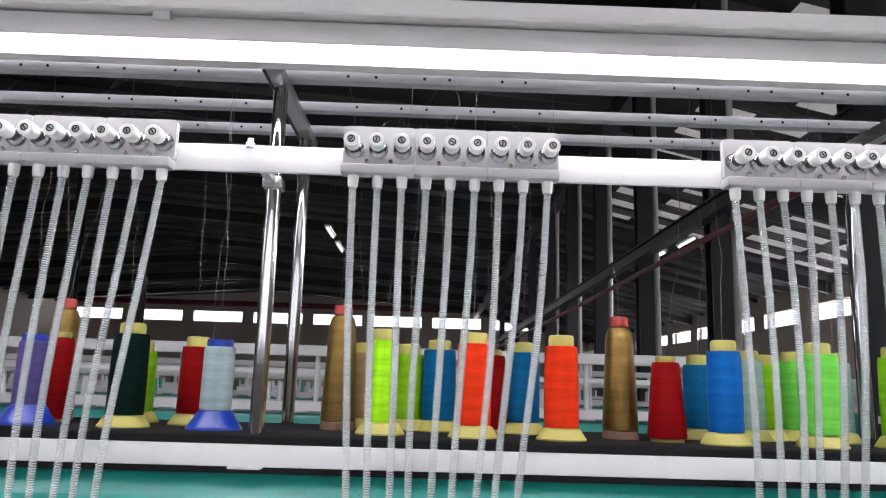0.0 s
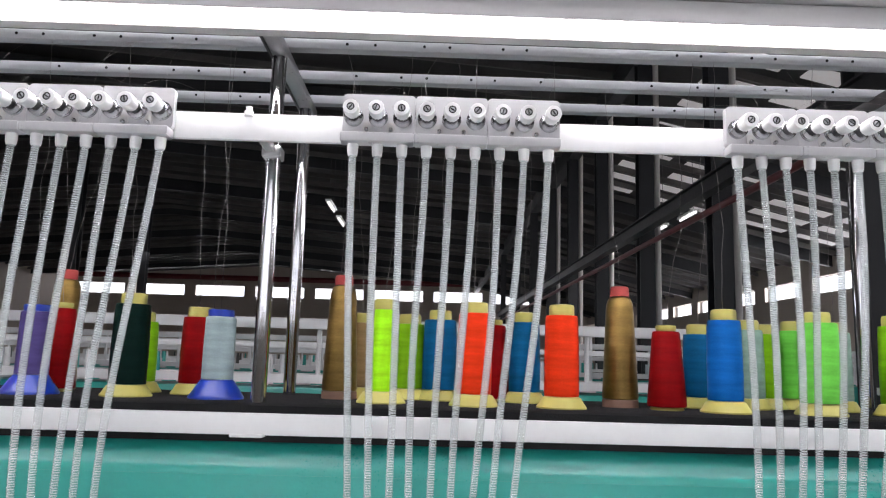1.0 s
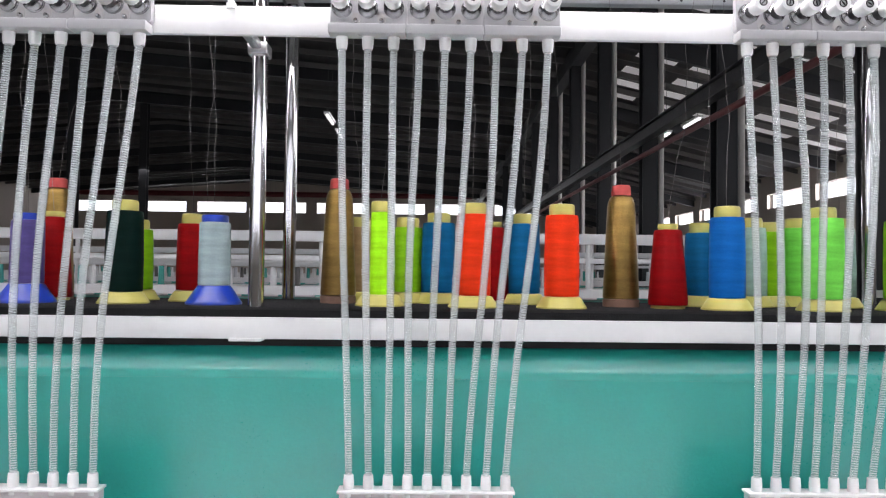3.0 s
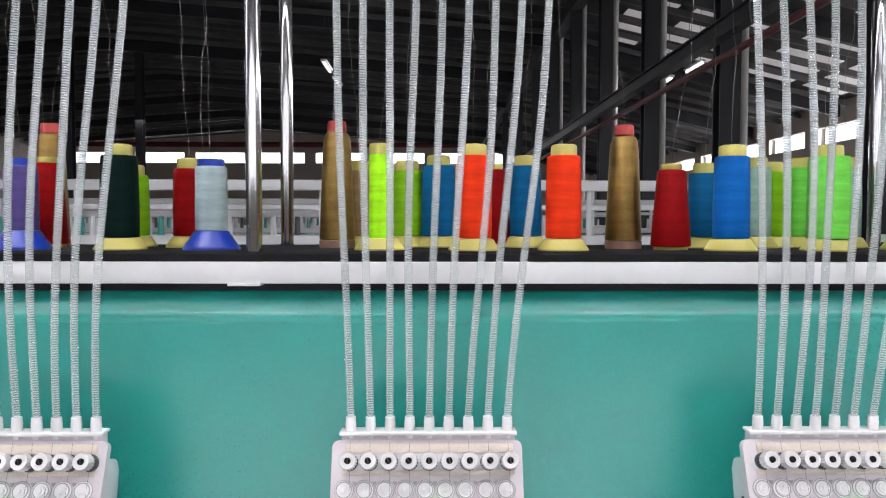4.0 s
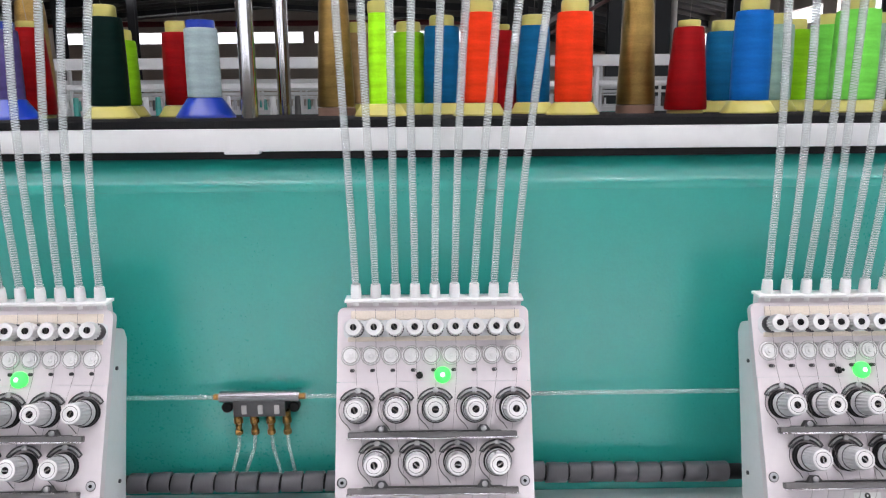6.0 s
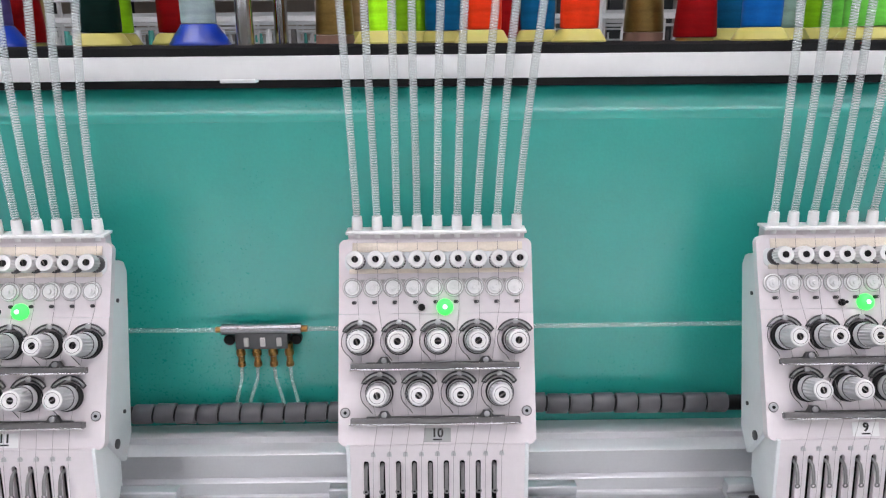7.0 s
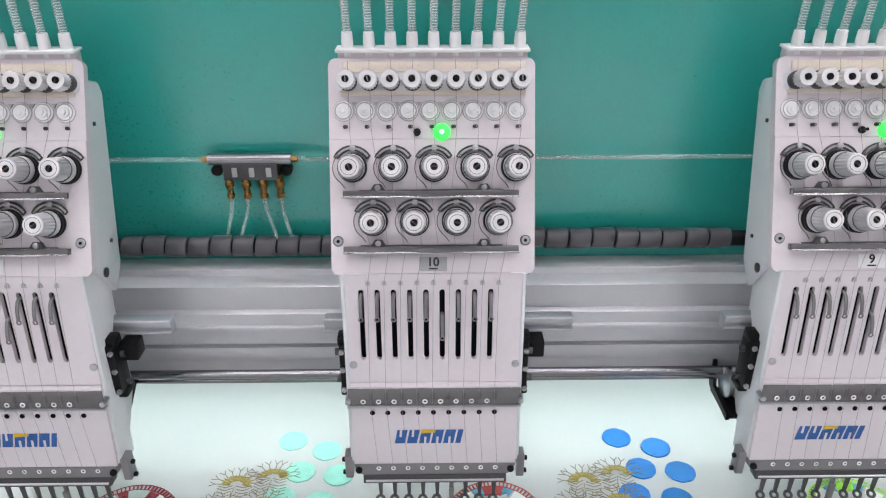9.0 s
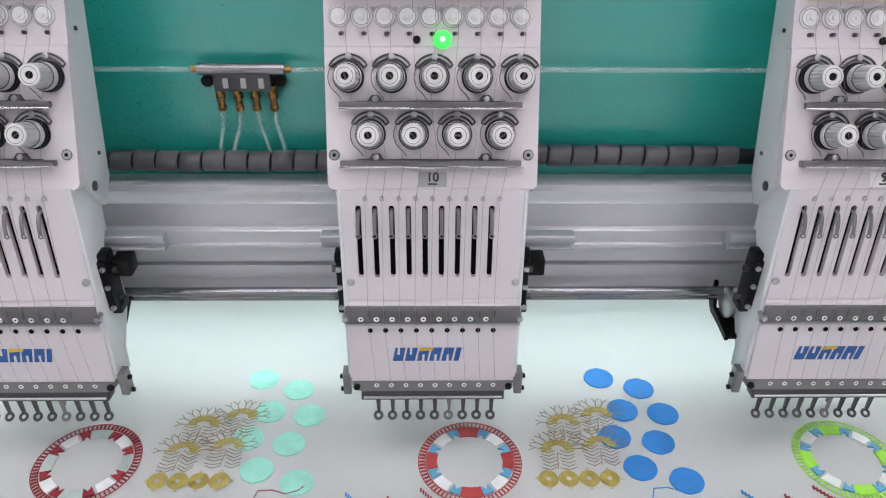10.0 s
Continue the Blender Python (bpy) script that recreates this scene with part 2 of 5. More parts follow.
def rod(bm, p0, p1, r, seg=16, r1=None):
    p0, p1 = Vector(p0), Vector(p1)
    q = (p1 - p0).to_track_quat("Z", "Y").to_matrix().to_4x4()
    return lathe(bm, [(r, 0), (r if r1 is None else r1, (p1 - p0).length)], seg, Matrix.Translation(p0) @ q)


def pipe(bm, pts, r, seg=8, caps=True):
    """A round pipe through the points."""
    pts = [Vector(p) for p in pts]
    rings = []
    up = Vector((0.0, 1.0, 0.0)) if abs((pts[-1] - pts[0]).normalized().y) < 0.8 else Vector((1.0, 0.0, 0.0))
    for i, p in enumerate(pts):
        d = (pts[min(i + 1, len(pts) - 1)] - pts[max(i - 1, 0)]).normalized()
        s = d.cross(up).normalized()
        t = s.cross(d).normalized()
        rings.append([bm.verts.new(p + r * (math.cos(2 * math.pi * k / seg) * s + math.sin(2 * math.pi * k / seg) * t))
                      for k in range(seg)])
    for a, b in zip(rings, rings[1:]):
        for i in range(seg):
            bm.faces.new((a[i], a[(i + 1) % seg], b[(i + 1) % seg], b[i]))
    if caps:
        bm.faces.new(rings[0][::-1])
        bm.faces.new(rings[-1])
    return bm


def ring(bm, centre, big, small, m=None, seg=16, sides=6):
    grid = []
    for i in range(seg):
        a = 2 * math.pi * i / seg
        grid.append([bm.verts.new(((big + small * math.cos(2 * math.pi * k / sides)) * math.cos(a),
                                   (big + small * math.cos(2 * math.pi * k / sides)) * math.sin(a),
                                   small * math.sin(2 * math.pi * k / sides))) for k in range(sides)])
    for i in range(seg):
        for k in range(sides):
            bm.faces.new((grid[i][k], grid[(i + 1) % seg][k], grid[(i + 1) % seg][(k + 1) % sides], grid[i][(k + 1) % sides]))
    bmesh.ops.transform(bm, matrix=Matrix.Translation(centre) @ (m or Matrix()), verts=[v for g in grid for v in g])
    return bm


def prism(bm, outline, x0, x1, bevel=0.0):
    """A (y, z) outline drawn out along x."""
    a = [bm.verts.new((x0, y, z)) for y, z in outline]
    b = [bm.verts.new((x1, y, z)) for y, z in outline]
    n = len(outline)
    fs = [bm.faces.new(a), bm.faces.new(b[::-1])]
    for i in range(n):
        fs.append(bm.faces.new((a[i], b[i], b[(i + 1) % n], a[(i + 1) % n])))
    if bevel:
        bmesh.ops.bevel(bm, geom=list({e for f in fs for e in f.edges}), offset=bevel, segments=2, profile=0.5, affect="EDGES")
    return bm


def slab(bm, outline, h0, h1, m=None):
    """An (x, y) outline drawn out along z, then placed by m."""
    a = [bm.verts.new((x, y, h0)) for x, y in outline]
    b = [bm.verts.new((x, y, h1)) for x, y in outline]
    n = len(outline)
    bm.faces.new(a[::-1])
    bm.faces.new(b)
    for i in range(n):
        bm.faces.new((a[i], a[(i + 1) % n], b[(i + 1) % n], b[i]))
    if m:
        bmesh.ops.transform(bm, matrix=m, verts=a + b)
    return bm


def rounded(x0, x1, y0, y1, r, n=5):
    out = []
    for cx, cy, a0 in ((x1 - r, y1 - r, 0), (x0 + r, y1 - r, 90), (x0 + r, y0 + r, 180), (x1 - r, y0 + r, 270)):
        for i in range(n + 1):
            a = radians(a0 + 90 * i / n)
            out.append((cx + r * math.cos(a), cy + r * math.sin(a)))
    return out


def glyphs(text, size):
    """A flat mesh of letters in the built-in font, centred on the origin."""
    cu = bpy.data.curves.new("lettering", "FONT")
    cu.body, cu.size, cu.align_x, cu.align_y, cu.extrude = text, size, "CENTER", "CENTER", 0.0002
    cu.offset = size * 0.025
    ob = bpy.data.objects.new("lettering", cu)
    me = bpy.data.meshes.new_from_object(ob)
    bm = bmesh.new()
    bm.from_mesh(me)
    bpy.data.objects.remove(ob)
    return bm


# ---- the hall ----
def hall():
    bm = B()
    box(bm, -30, 14, -12, 61, -0.2, 0)
    solid("floor", bm, M_floor, "grey-green painted concrete factory floor", "floor", "structure")
    bm = B()
    box(bm, -400, 400, -400, 400, -0.5, -0.25)
    solid("ground", bm, M_floor, "grey yard ground round the factory", "ground", "structure")

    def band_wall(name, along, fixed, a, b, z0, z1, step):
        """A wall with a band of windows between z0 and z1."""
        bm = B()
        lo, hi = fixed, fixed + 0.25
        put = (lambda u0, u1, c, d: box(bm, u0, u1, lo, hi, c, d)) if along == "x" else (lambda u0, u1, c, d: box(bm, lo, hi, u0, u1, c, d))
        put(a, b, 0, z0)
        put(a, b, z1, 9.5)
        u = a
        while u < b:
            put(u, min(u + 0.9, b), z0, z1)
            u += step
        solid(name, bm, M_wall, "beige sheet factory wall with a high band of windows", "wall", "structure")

    band_wall("wall_north", "x", 60, -30, 14, 6.15, 7.0, 4.9)
    band_wall("wall_east", "y", 13.0, -12, 60, 4.05, 4.6, 3.6)
    bm = B()
    box(bm, -30.25, -30, -12, 61, 0, 9.5)
    solid("wall_west", bm, M_wall, "beige sheet factory wall", "wall", "structure")
    # window band behind the camera, made up for front light and chrome reflections
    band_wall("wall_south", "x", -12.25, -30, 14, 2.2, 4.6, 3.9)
    # glowing boxes added outside the windows in place of a bright sky
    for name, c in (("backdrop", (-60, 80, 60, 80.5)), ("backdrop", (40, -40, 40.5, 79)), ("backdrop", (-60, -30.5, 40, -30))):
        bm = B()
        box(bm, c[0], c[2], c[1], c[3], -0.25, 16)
        solid(name, bm, M_sky_glow, "glowing white backdrop standing in for the bright sky outside the windows", "backdrop", "structure")

    # roof: a dark sheet on purlins, falling to both sides of the column row
    bm = B()
    for x0, z0, x1, z1 in ((-30, 7.5, -13, 8.8), (-13, 8.8, 3.6, 7.5), (3.6, 7.5, 9, 6.25), (9, 6.25, 14, 5.1)):
        v = [bm.verts.new(c) for c in ((x0, -12, z0), (x1, -12, z1), (x1, 61, z1), (x0, 61, z0))]
        w = [bm.verts.new((c.co.x, c.co.y, c.co.z + 0.12)) for c in v]
        bm.faces.new(v)
        bm.faces.new(w[::-1])
        for i in range(4):
            bm.faces.new((v[i], v[(i + 1) % 4], w[(i + 1) % 4], w[i]))
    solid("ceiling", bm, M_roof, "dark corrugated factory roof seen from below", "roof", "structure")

    def roof_z(x):
        pts = ((-30, 7.5), (-13, 8.8), (3.6, 7.5), (9, 6.25), (14, 5.1))
        for (a, za), (b, zb) in zip(pts, pts[1:]):
            if a <= x <= b:
                return za + (zb - za) * (x - a) / (b - a)
        return 6.2

    # rafters across, purlins along the hall
    for k in range(9):
        y = 3.5 + 6.4 * k
        bm = B()
        for x0, x1 in ((-30, -13), (-13, 3.6), (3.6, 9), (9, 13)):
            z0, z1 = roof_z(x0), roof_z(x1)
            v = [bm.verts.new(c) for c in ((x0, y, z0 - 0.05), (x1, y, z1 - 0.05), (x1, y, z1 - 0.5), (x0, y, z0 - 0.5))]
            w = [bm.verts.new((c.co.x, y + 0.16, c.co.z)) for c in v]
            bm.faces.new(v)
            bm.faces.new(w[::-1])
            for i in range(4):
                bm.faces.new((v[i], v[(i + 1) % 4], w[(i + 1) % 4], w[i]))
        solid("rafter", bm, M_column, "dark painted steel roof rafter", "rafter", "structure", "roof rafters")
    for k in range(40):
        y = 2.0 + 1.45 * k
        bm = B()
        for x0, x1 in ((-30, -13), (-13, 3.6), (3.6, 9), (9, 13)):
            z0, z1 = roof_z(x0), roof_z(x1)
            v = [bm.verts.new(c) for c in ((x0, y, z0 - 0.06), (x1, y, z1 - 0.06), (x1, y, z1 - 0.22), (x0, y, z0 - 0.22))]
            w = [bm.verts.new((c.co.x, y + 0.06, c.co.z)) for c in v]
            bm.faces.new(v)
            bm.faces.new(w[::-1])
            for i in range(4):
                bm.faces.new((v[i], v[(i + 1) % 4], w[(i + 1) % 4], w[i]))
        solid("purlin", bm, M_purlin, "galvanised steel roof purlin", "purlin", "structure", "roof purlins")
    # skylight sheets under the narrow bay's roof glow in place of daylight through them
    for k in range(16):
        y = 5.2 + 1.25 * k
        for x0, x1 in ((5.2, 6.2), (6.6, 8.6), (9.4, 11.0), (11.4, 12.6)):
            bm = B()
            z0, z1 = roof_z(x0) - 0.03, roof_z(x1) - 0.03
            v = [bm.verts.new(c) for c in ((x0, y, z0), (x1, y, z1), (x1, y + 0.5, z1), (x0, y + 0.5, z0))]
            w = [bm.verts.new((c.co.x, c.co.y, c.co.z + 0.02)) for c in v]
            bm.faces.new(v)
            bm.faces.new(w[::-1])
            for i in range(4):
                bm.faces.new((v[i], v[(i + 1) % 4], w[(i + 1) % 4], w[i]))
            solid("skylight", bm, M_skylight, "white roof skylight sheet that glows in place of daylight", "skylight", "structure", "skylights")

    # columns
    for x, y, s in ((3.75, 5.4, 0.26), (3.75, 8.7, 0.26), (3.75, 12.0, 0.26), (3.75, 15.3, 0.26), (3.75, 18.6, 0.26), (3.75, 22, 0.26), (3.75, 26, 0.26), (3.75, 31, 0.26), (3.75, 37, 0.26),
                    (-12, 30, 0.3), (-12, 24, 0.3), (-12, 18, 0.3), (-12, 12, 0.3)):
        bm = B()
        top = roof_z(x) - 0.05
        box(bm, x - s / 2, x + s / 2, y - s / 2, y - s / 2 + 0.03, 0, top)
        box(bm, x - s / 2, x + s / 2, y + s / 2 - 0.03, y + s / 2, 0, top)
        box(bm, x - 0.02, x + 0.02, y - s / 2 + 0.028, y + s / 2 - 0.028, 0, top)
        solid("column", bm, M_column, "dark painted steel I-section hall column", "column", "structure", "hall columns")
    for y in (8.7, 12.0, 15.3, 18.6, 22):
        bm = B()
        rod(bm, (3.965, y, 0), (3.965, y, roof_z(3.965) - 0.02), 0.06, 10)
        solid("downpipe", bm, M_downpipe, "pale grey rain downpipe beside a column", "pipe", "structure", "downpipes")
    bm = B()
    box(bm, 3.49, 3.53, 3, 37, 3.74, 3.92)
    box(bm, 3.44, 3.60, 3, 37, 3.92, 3.94)
    box(bm, 3.44, 3.60, 3, 37, 3.72, 3.74)
    solid("crane_beam", bm, M_column, "dark steel runway beam along the column row", "beam", "structure")
    bm = B()
    box(bm, 3.60, 3.90, 3, 60, 6.95, 7.38)
    solid("eaves_beam", bm, M_column, "dark steel eaves beam over the column row", "beam", "structure")
    bm = B()
    rod(bm, (3.52, 3, 3.49), (3.52, 37, 3.49), 0.042)
    solid("fire_pipe", bm, M_redpipe, "dark red fire water pipe along the columns", "pipe", "structure")
    bm = B()
    rod(bm, (-28, 55, 7.15), (3, 55, 7.15), 0.2)
    solid("fire_pipe", bm, M_redpipe, "dark red pipe across the far wall", "pipe", "structure")
    for x, y, z in ((-2.6, 17.2, 5.3), (-2.6, 19.3, 5.3), (6.5, 17, 5.3), (5.45, 16.1, 4.75)):
        lamp = thing("tube_lamp", x, y, z, "white fluorescent tube lamp hung under the roof", "lamp", "hall lamps")
        bm = B()
        box(bm, x - 0.07, x + 0.07, y, y + 1.2, z + 0.03, z + 0.08)
        part("housing", bm, M_white, lamp)
        bm = B()
        rod(bm, (x, y + 0.03, z), (x, y + 1.17, z), 0.03, 10)
        part("tube", bm, M_tlamp, lamp)
        for dy in (0.2, 1.0):
            bm = B()
            rod(bm, (x, y + dy, z + 0.08), (x, y + dy, roof_z(x) - 0.02), 0.006, 6)
            part("hanger", bm, M_dark, lamp)
    # made-up fittings, out of view, one for each aisle fill lamp
    for x, y, watts in AISLE_FILLS:
        lamp = thing("unseen_lamp", x, y, 4.32, "unseen white lamp fitting added above the aisle for a fill light", "lamp", "aisle lamps")
        bm = B()
        box(bm, x - 1.2, x + 1.2, y - 0.3, y + 0.3, 4.33, 4.4, 0.01)
        part("housing", bm, M_white, lamp)
        for dx in (-0.9, 0.9):
            bm = B()
            rod(bm, (x + dx, y, 4.4), (x + dx, y, roof_z(x + dx) + 0.02), 0.01, 8)
            part("hanger", bm, M_dark, lamp)


hall()


# ---- machines further back ----
def far_machine(x, y):
    mc = thing("embroidery_machine", x, y, 0, "long green and white multi-head embroidery machine, blurred by distance", "machine", "machines behind")
    L = 4.2
    bm = B()
    box(bm, x - L, x + L, y, y + 0.3, 0.02, 1.36, 0.02)
    part("body", bm, M_green, mc)
    bm = B()
    box(bm, x - L, x + L, y - 0.35, y + 0.3, 0.0, 0.78, 0.01)
    part("table", bm, M_white, mc)
    bm = B()
    box(bm, x - L, x + L, y - 0.02, y + 0.34, 1.38, 1.43)
    part("shelf", bm, M_white, mc)
    for z0, z1, dy in ((1.69, 1.75, -0.05), (1.58, 1.61, 0.02)):
        bm = B()
        box(bm, x - L, x + L, y + dy, y + dy + 0.06, z0, z1, 0.005)
        part("rail", bm, M_white, mc)
    for k in range(11):
        px = x - L + 0.3 + 0.78 * k
        bm = B()
        rod(bm, (px, y + 0.02, 1.42), (px, y + 0.02, 1.72), 0.014, 8)
        part("post", bm, M_white, mc)
        bm = B()
        rod(bm, (px + 0.06, y + 0.2, 1.42), (px + 0.06, y + 0.2, 1.72), 0.014, 8)
        part("post", bm, M_white, mc)
    for k in range(20):
        px = x - L + 0.25 + 0.4 * k
        bm = B()
        box(bm, px, px + 0.18, y - 0.2, y + 0.02, 0.95, 1.3, 0.01)
        part("head", bm, M_panel, mc)
        for j in range(3):
            bm = B()
            rod(bm, (px + 0.02 + 0.07 * j, y + 0.08, 1.43), (px + 0.02 + 0.07 * j, y + 0.08, 1.43 + 0.11), 0.02, 8, 0.015)
            part("spool", bm, (M_white, M_alu, M_green, M_purlin, M_white)[(k * 3 + j * 2) % 5], mc)


far_machine(-2.2, 3.6)
far_machine(7.2, 3.9)
far_machine(-3.5, 7.4)
far_machine(5.6, 7.6)
far_machine(-4.5, 11.5)
far_machine(4.8, 12.5)
far_machine(-6.5, 17)


# ---- the machine's frame, shelf and rails ----
def machine_frame():
    cover = thing("machine_cover", 0, 0.14, 1.0, "glossy teal-green painted sheet cover of the machine", "machine cover")
    bm = B()
    bend = [(0.160, 1.4443)]
    bend += [(0.1465 - 0.007 * math.cos(radians(q)), 1.4372 + 0.007 * math.sin(radians(q))) for q in (88, 78, 68, 58, 47, 36)]
    bend += [(0.1232 + 0.020 * (1 - math.cos(radians(q))), 1.4105 + 0.020 * math.sin(radians(q))) for q in (36, 30, 24, 18, 12, 6, 0)]
    prism(bm, bend + [(0.16, 1.4105)], -1.9, 1.9)
    part("top_flange", bm, M_green, cover)
    # black strip added to stand in for the shade in the gap under the shelf
    bm = B()
    box(bm, -1.9, 1.9, 0.132, 0.165, 1.4444, 1.4528)
    part("shade_strip", bm, M_black, cover, "black strip standing in for the shade under the shelf")
    bm = B()
    prism(bm, [(0.1232, 1.4104), (0.1232, 1.0), (0.16, 1.0), (0.16, 1.4104)], -1.9, 1.9)
    part("front_sheet", bm, M_green, cover)

    shelf = thing("thread_shelf", 0, 0.24, 1.452, "white metal shelf with a black rubber mat", "shelf")
    bm = B()
    box(bm, -1.9, 1.9, 0.118, 0.365, 1.453, 1.4765, 0.0015)
    part("tray", bm, M_white, shelf)
    bm = B()
    prism(bm, [(0.121, 1.4766), (0.1205, 1.4845), (0.124, 1.487), (0.36, 1.487), (0.362, 1.4766)], -1.9, 1.9)
    part("mat", bm, M_mat, shelf, "black rubber mat")
    for x in (-0.2, 0.72, -1.1):
        bm = B()
        box(bm, x - 0.018, x + 0.018, 0.1168, 0.16, 1.4503, 1.454, 0.001)
        part("clip", bm, M_white, shelf)

    # aluminium beam behind the heads
    beam = thing("head_beam", 0, 0.08, 0.944, "grooved aluminium beam that carries the heads", "beam")
    bm = B()
    prism(bm, [(0.122, 1.062), (0.080, 1.0715), (0.078, 1.0705), (0.077, 1.064), (0.0625, 1.0605), (0.060, 1.0590), (0.0600, 1.0315), (0.0535, 1.0305), (0.0525, 1.0295),
               (0.0525, 1.0155), (0.0495, 1.0145), (0.0490, 1.0135), (0.0490, 1.0105), (0.0560, 1.0090), (0.0560, 0.9895), (0.0630, 0.9885), (0.0630, 0.9840),
               (0.0570, 0.9830), (0.0570, 0.9660), (0.122, 0.966)], -1.9, 1.9)
    part("extrusion", bm, M_alu, beam)
    bm = B()
    rod(bm, (-1.9, 0.042, 0.958), (1.9, 0.042, 0.958), 0.0052)
    part("guide_shaft", bm, M_shaft, beam, "polished round guide shaft")
    bm = B()
    rod(bm, (-1.9, 0.05, 0.945), (1.9, 0.05, 0.945), 0.0042)
    part("guide_shaft", bm, M_shaft, beam, "polished round guide shaft")
    bm = B()
    box(bm, -1.9, 1.9, 0.058, 0.075, 0.936, 0.9655, 0.001)
    part("rail_bed", bm, M_alu, beam)
    bm = B()
    box(bm, -1.9, 1.9, 0.082, 0.105, 0.957, 0.9655)
    part("work_light", bm, M_under, beam, "glowing white strip light under the beam")

    # posts, arms
    for x in (-0.993, -0.193, 0.607):
        for y in (0.136, 0.322):
            post = thing("post", x, y, 1.487, "polished steel tube post on the shelf", "post", "rack posts")
            bm = B()
            rod(bm, (x, y, 1.487), (x, y, 1.893), 0.0087, 24)
            part("tube", bm, M_chrome, post)
            if y < 0.2:
                bm = B()
                box(bm, x - 0.0115, x + 0.0105, 0.122, 0.148, 1.767, 1.781, 0.002)
                box(bm, x - 0.006, x + 0.004, 0.044, 0.1225, 1.772, 1.781, 0.001)
                part("clamp", bm, M_steel, post, "grey cast clamp")
                bm = B()
                lathe(bm, [(0.005, 0), (0.005, 0.005), (0.0035, 0.006), (0.0035, 0.01)], 10, Matrix.Translation((x - 0.006, 0.036, 1.786)))
                part("bolt", bm, M_plastic, post)
        arm = thing("rack_arm", x, 0.18, 1.885, "dark steel cross arm that holds the thread rails", "bracket", "rack arms")
        bm = B()
        box(bm, x - 0.009, x + 0.009, 0.051, 0.372, 1.8945, 1.909, 0.002)
        part("bar", bm, M_steel, arm)
        bm = B()
        box(bm, x - 0.012, x - 0.0095, 0.051, 0.372, 1.8935, 1.912, 0.0005)
        part("flange", bm, M_dark, arm)

    # three thread rails with eyelet holes
    rng = random.Random(3)
    for y0 in (0.143, 0.245, 0.340):
        rail = thing("thread_rail", 0, y0 + 0.008, 1.91, "grey aluminium thread rail with small eyelets", "rail", "thread rails")
        bm = B()
        box(bm, -1.9, 1.9, y0, y0 + 0.017, 1.9095, 1.9225, 0.002)
        part("bar", bm, M_rail, rail)
        for h in range(-1, 2):
            for k in range(9):
                if (k + int(y0 * 100)) % 3 == 1:
                    continue
                ex = h * 0.4 + 0.012 + (k - 4) * 0.031 + rng.uniform(-0.002, 0.002)
                bm = B()
                rod(bm, (ex, y0 - 0.0006, 1.916), (ex, y0 + 0.002, 1.916), 0.0019, 8)
                part("eyelet", bm, M_black, rail)

    # top lamp
    lamp = thing("machine_lamp", 0, 0.02, 1.86, "long white strip lamp glowing along the top of the rack", "lamp")
    bm = B()
    prism(bm, [(0.0, 1.8885), (0.0, 1.9095), (0.004, 1.9105), (0.004, 1.915), (0.05, 1.915), (0.05, 1.881), (0.0325, 1.881), (0.0315, 1.8885)], -1.9, 1.9)
    part("housing", bm, M_casing, lamp)
    bm = B()
    prism(bm, [(-0.012, 1.9165), (-0.014, 1.9185), (-0.014, 1.9350), (-0.012, 1.9365), (0.05, 1.9365), (0.05, 1.9165)], -1.9, 1.9)
    part("cap_rail", bm, M_casing, lamp, "pale grey cap rail")
    bm = B()
    prism(bm, [(0.0012, 1.8884), (0.0015, 1.8862), (0.004, 1.8838), (0.028, 1.8822), (0.0312, 1.884), (0.0313, 1.8884)], -1.9, 1.9)
    part("diffuser", bm, M_strip, lamp, "bright white glowing diffuser")
    for x in (-0.29, 0.51):
        bm = B()
        box(bm, x - 0.009, x + 0.009, -0.006, 0.004, 1.908, 1.919, 0.001)
        part("clip", bm, M_frost, lamp)

    # bar that carries the thread plates
    bm = B()
    box(bm, -1.9, 1.9, 0.037, 0.043, 1.7605, 1.7895, 0.001)
    solid("carrier_bar", bm, M_white, "flat white painted bar between the thread plates", "bar")


machine_frame()


# ---- thread guide plates ----
def tilt_x(deg):
    return Matrix.Rotation(radians(deg), 4, "X")


FRONT = Matrix.Rotation(radians(90), 4, "X")  # local z to -y


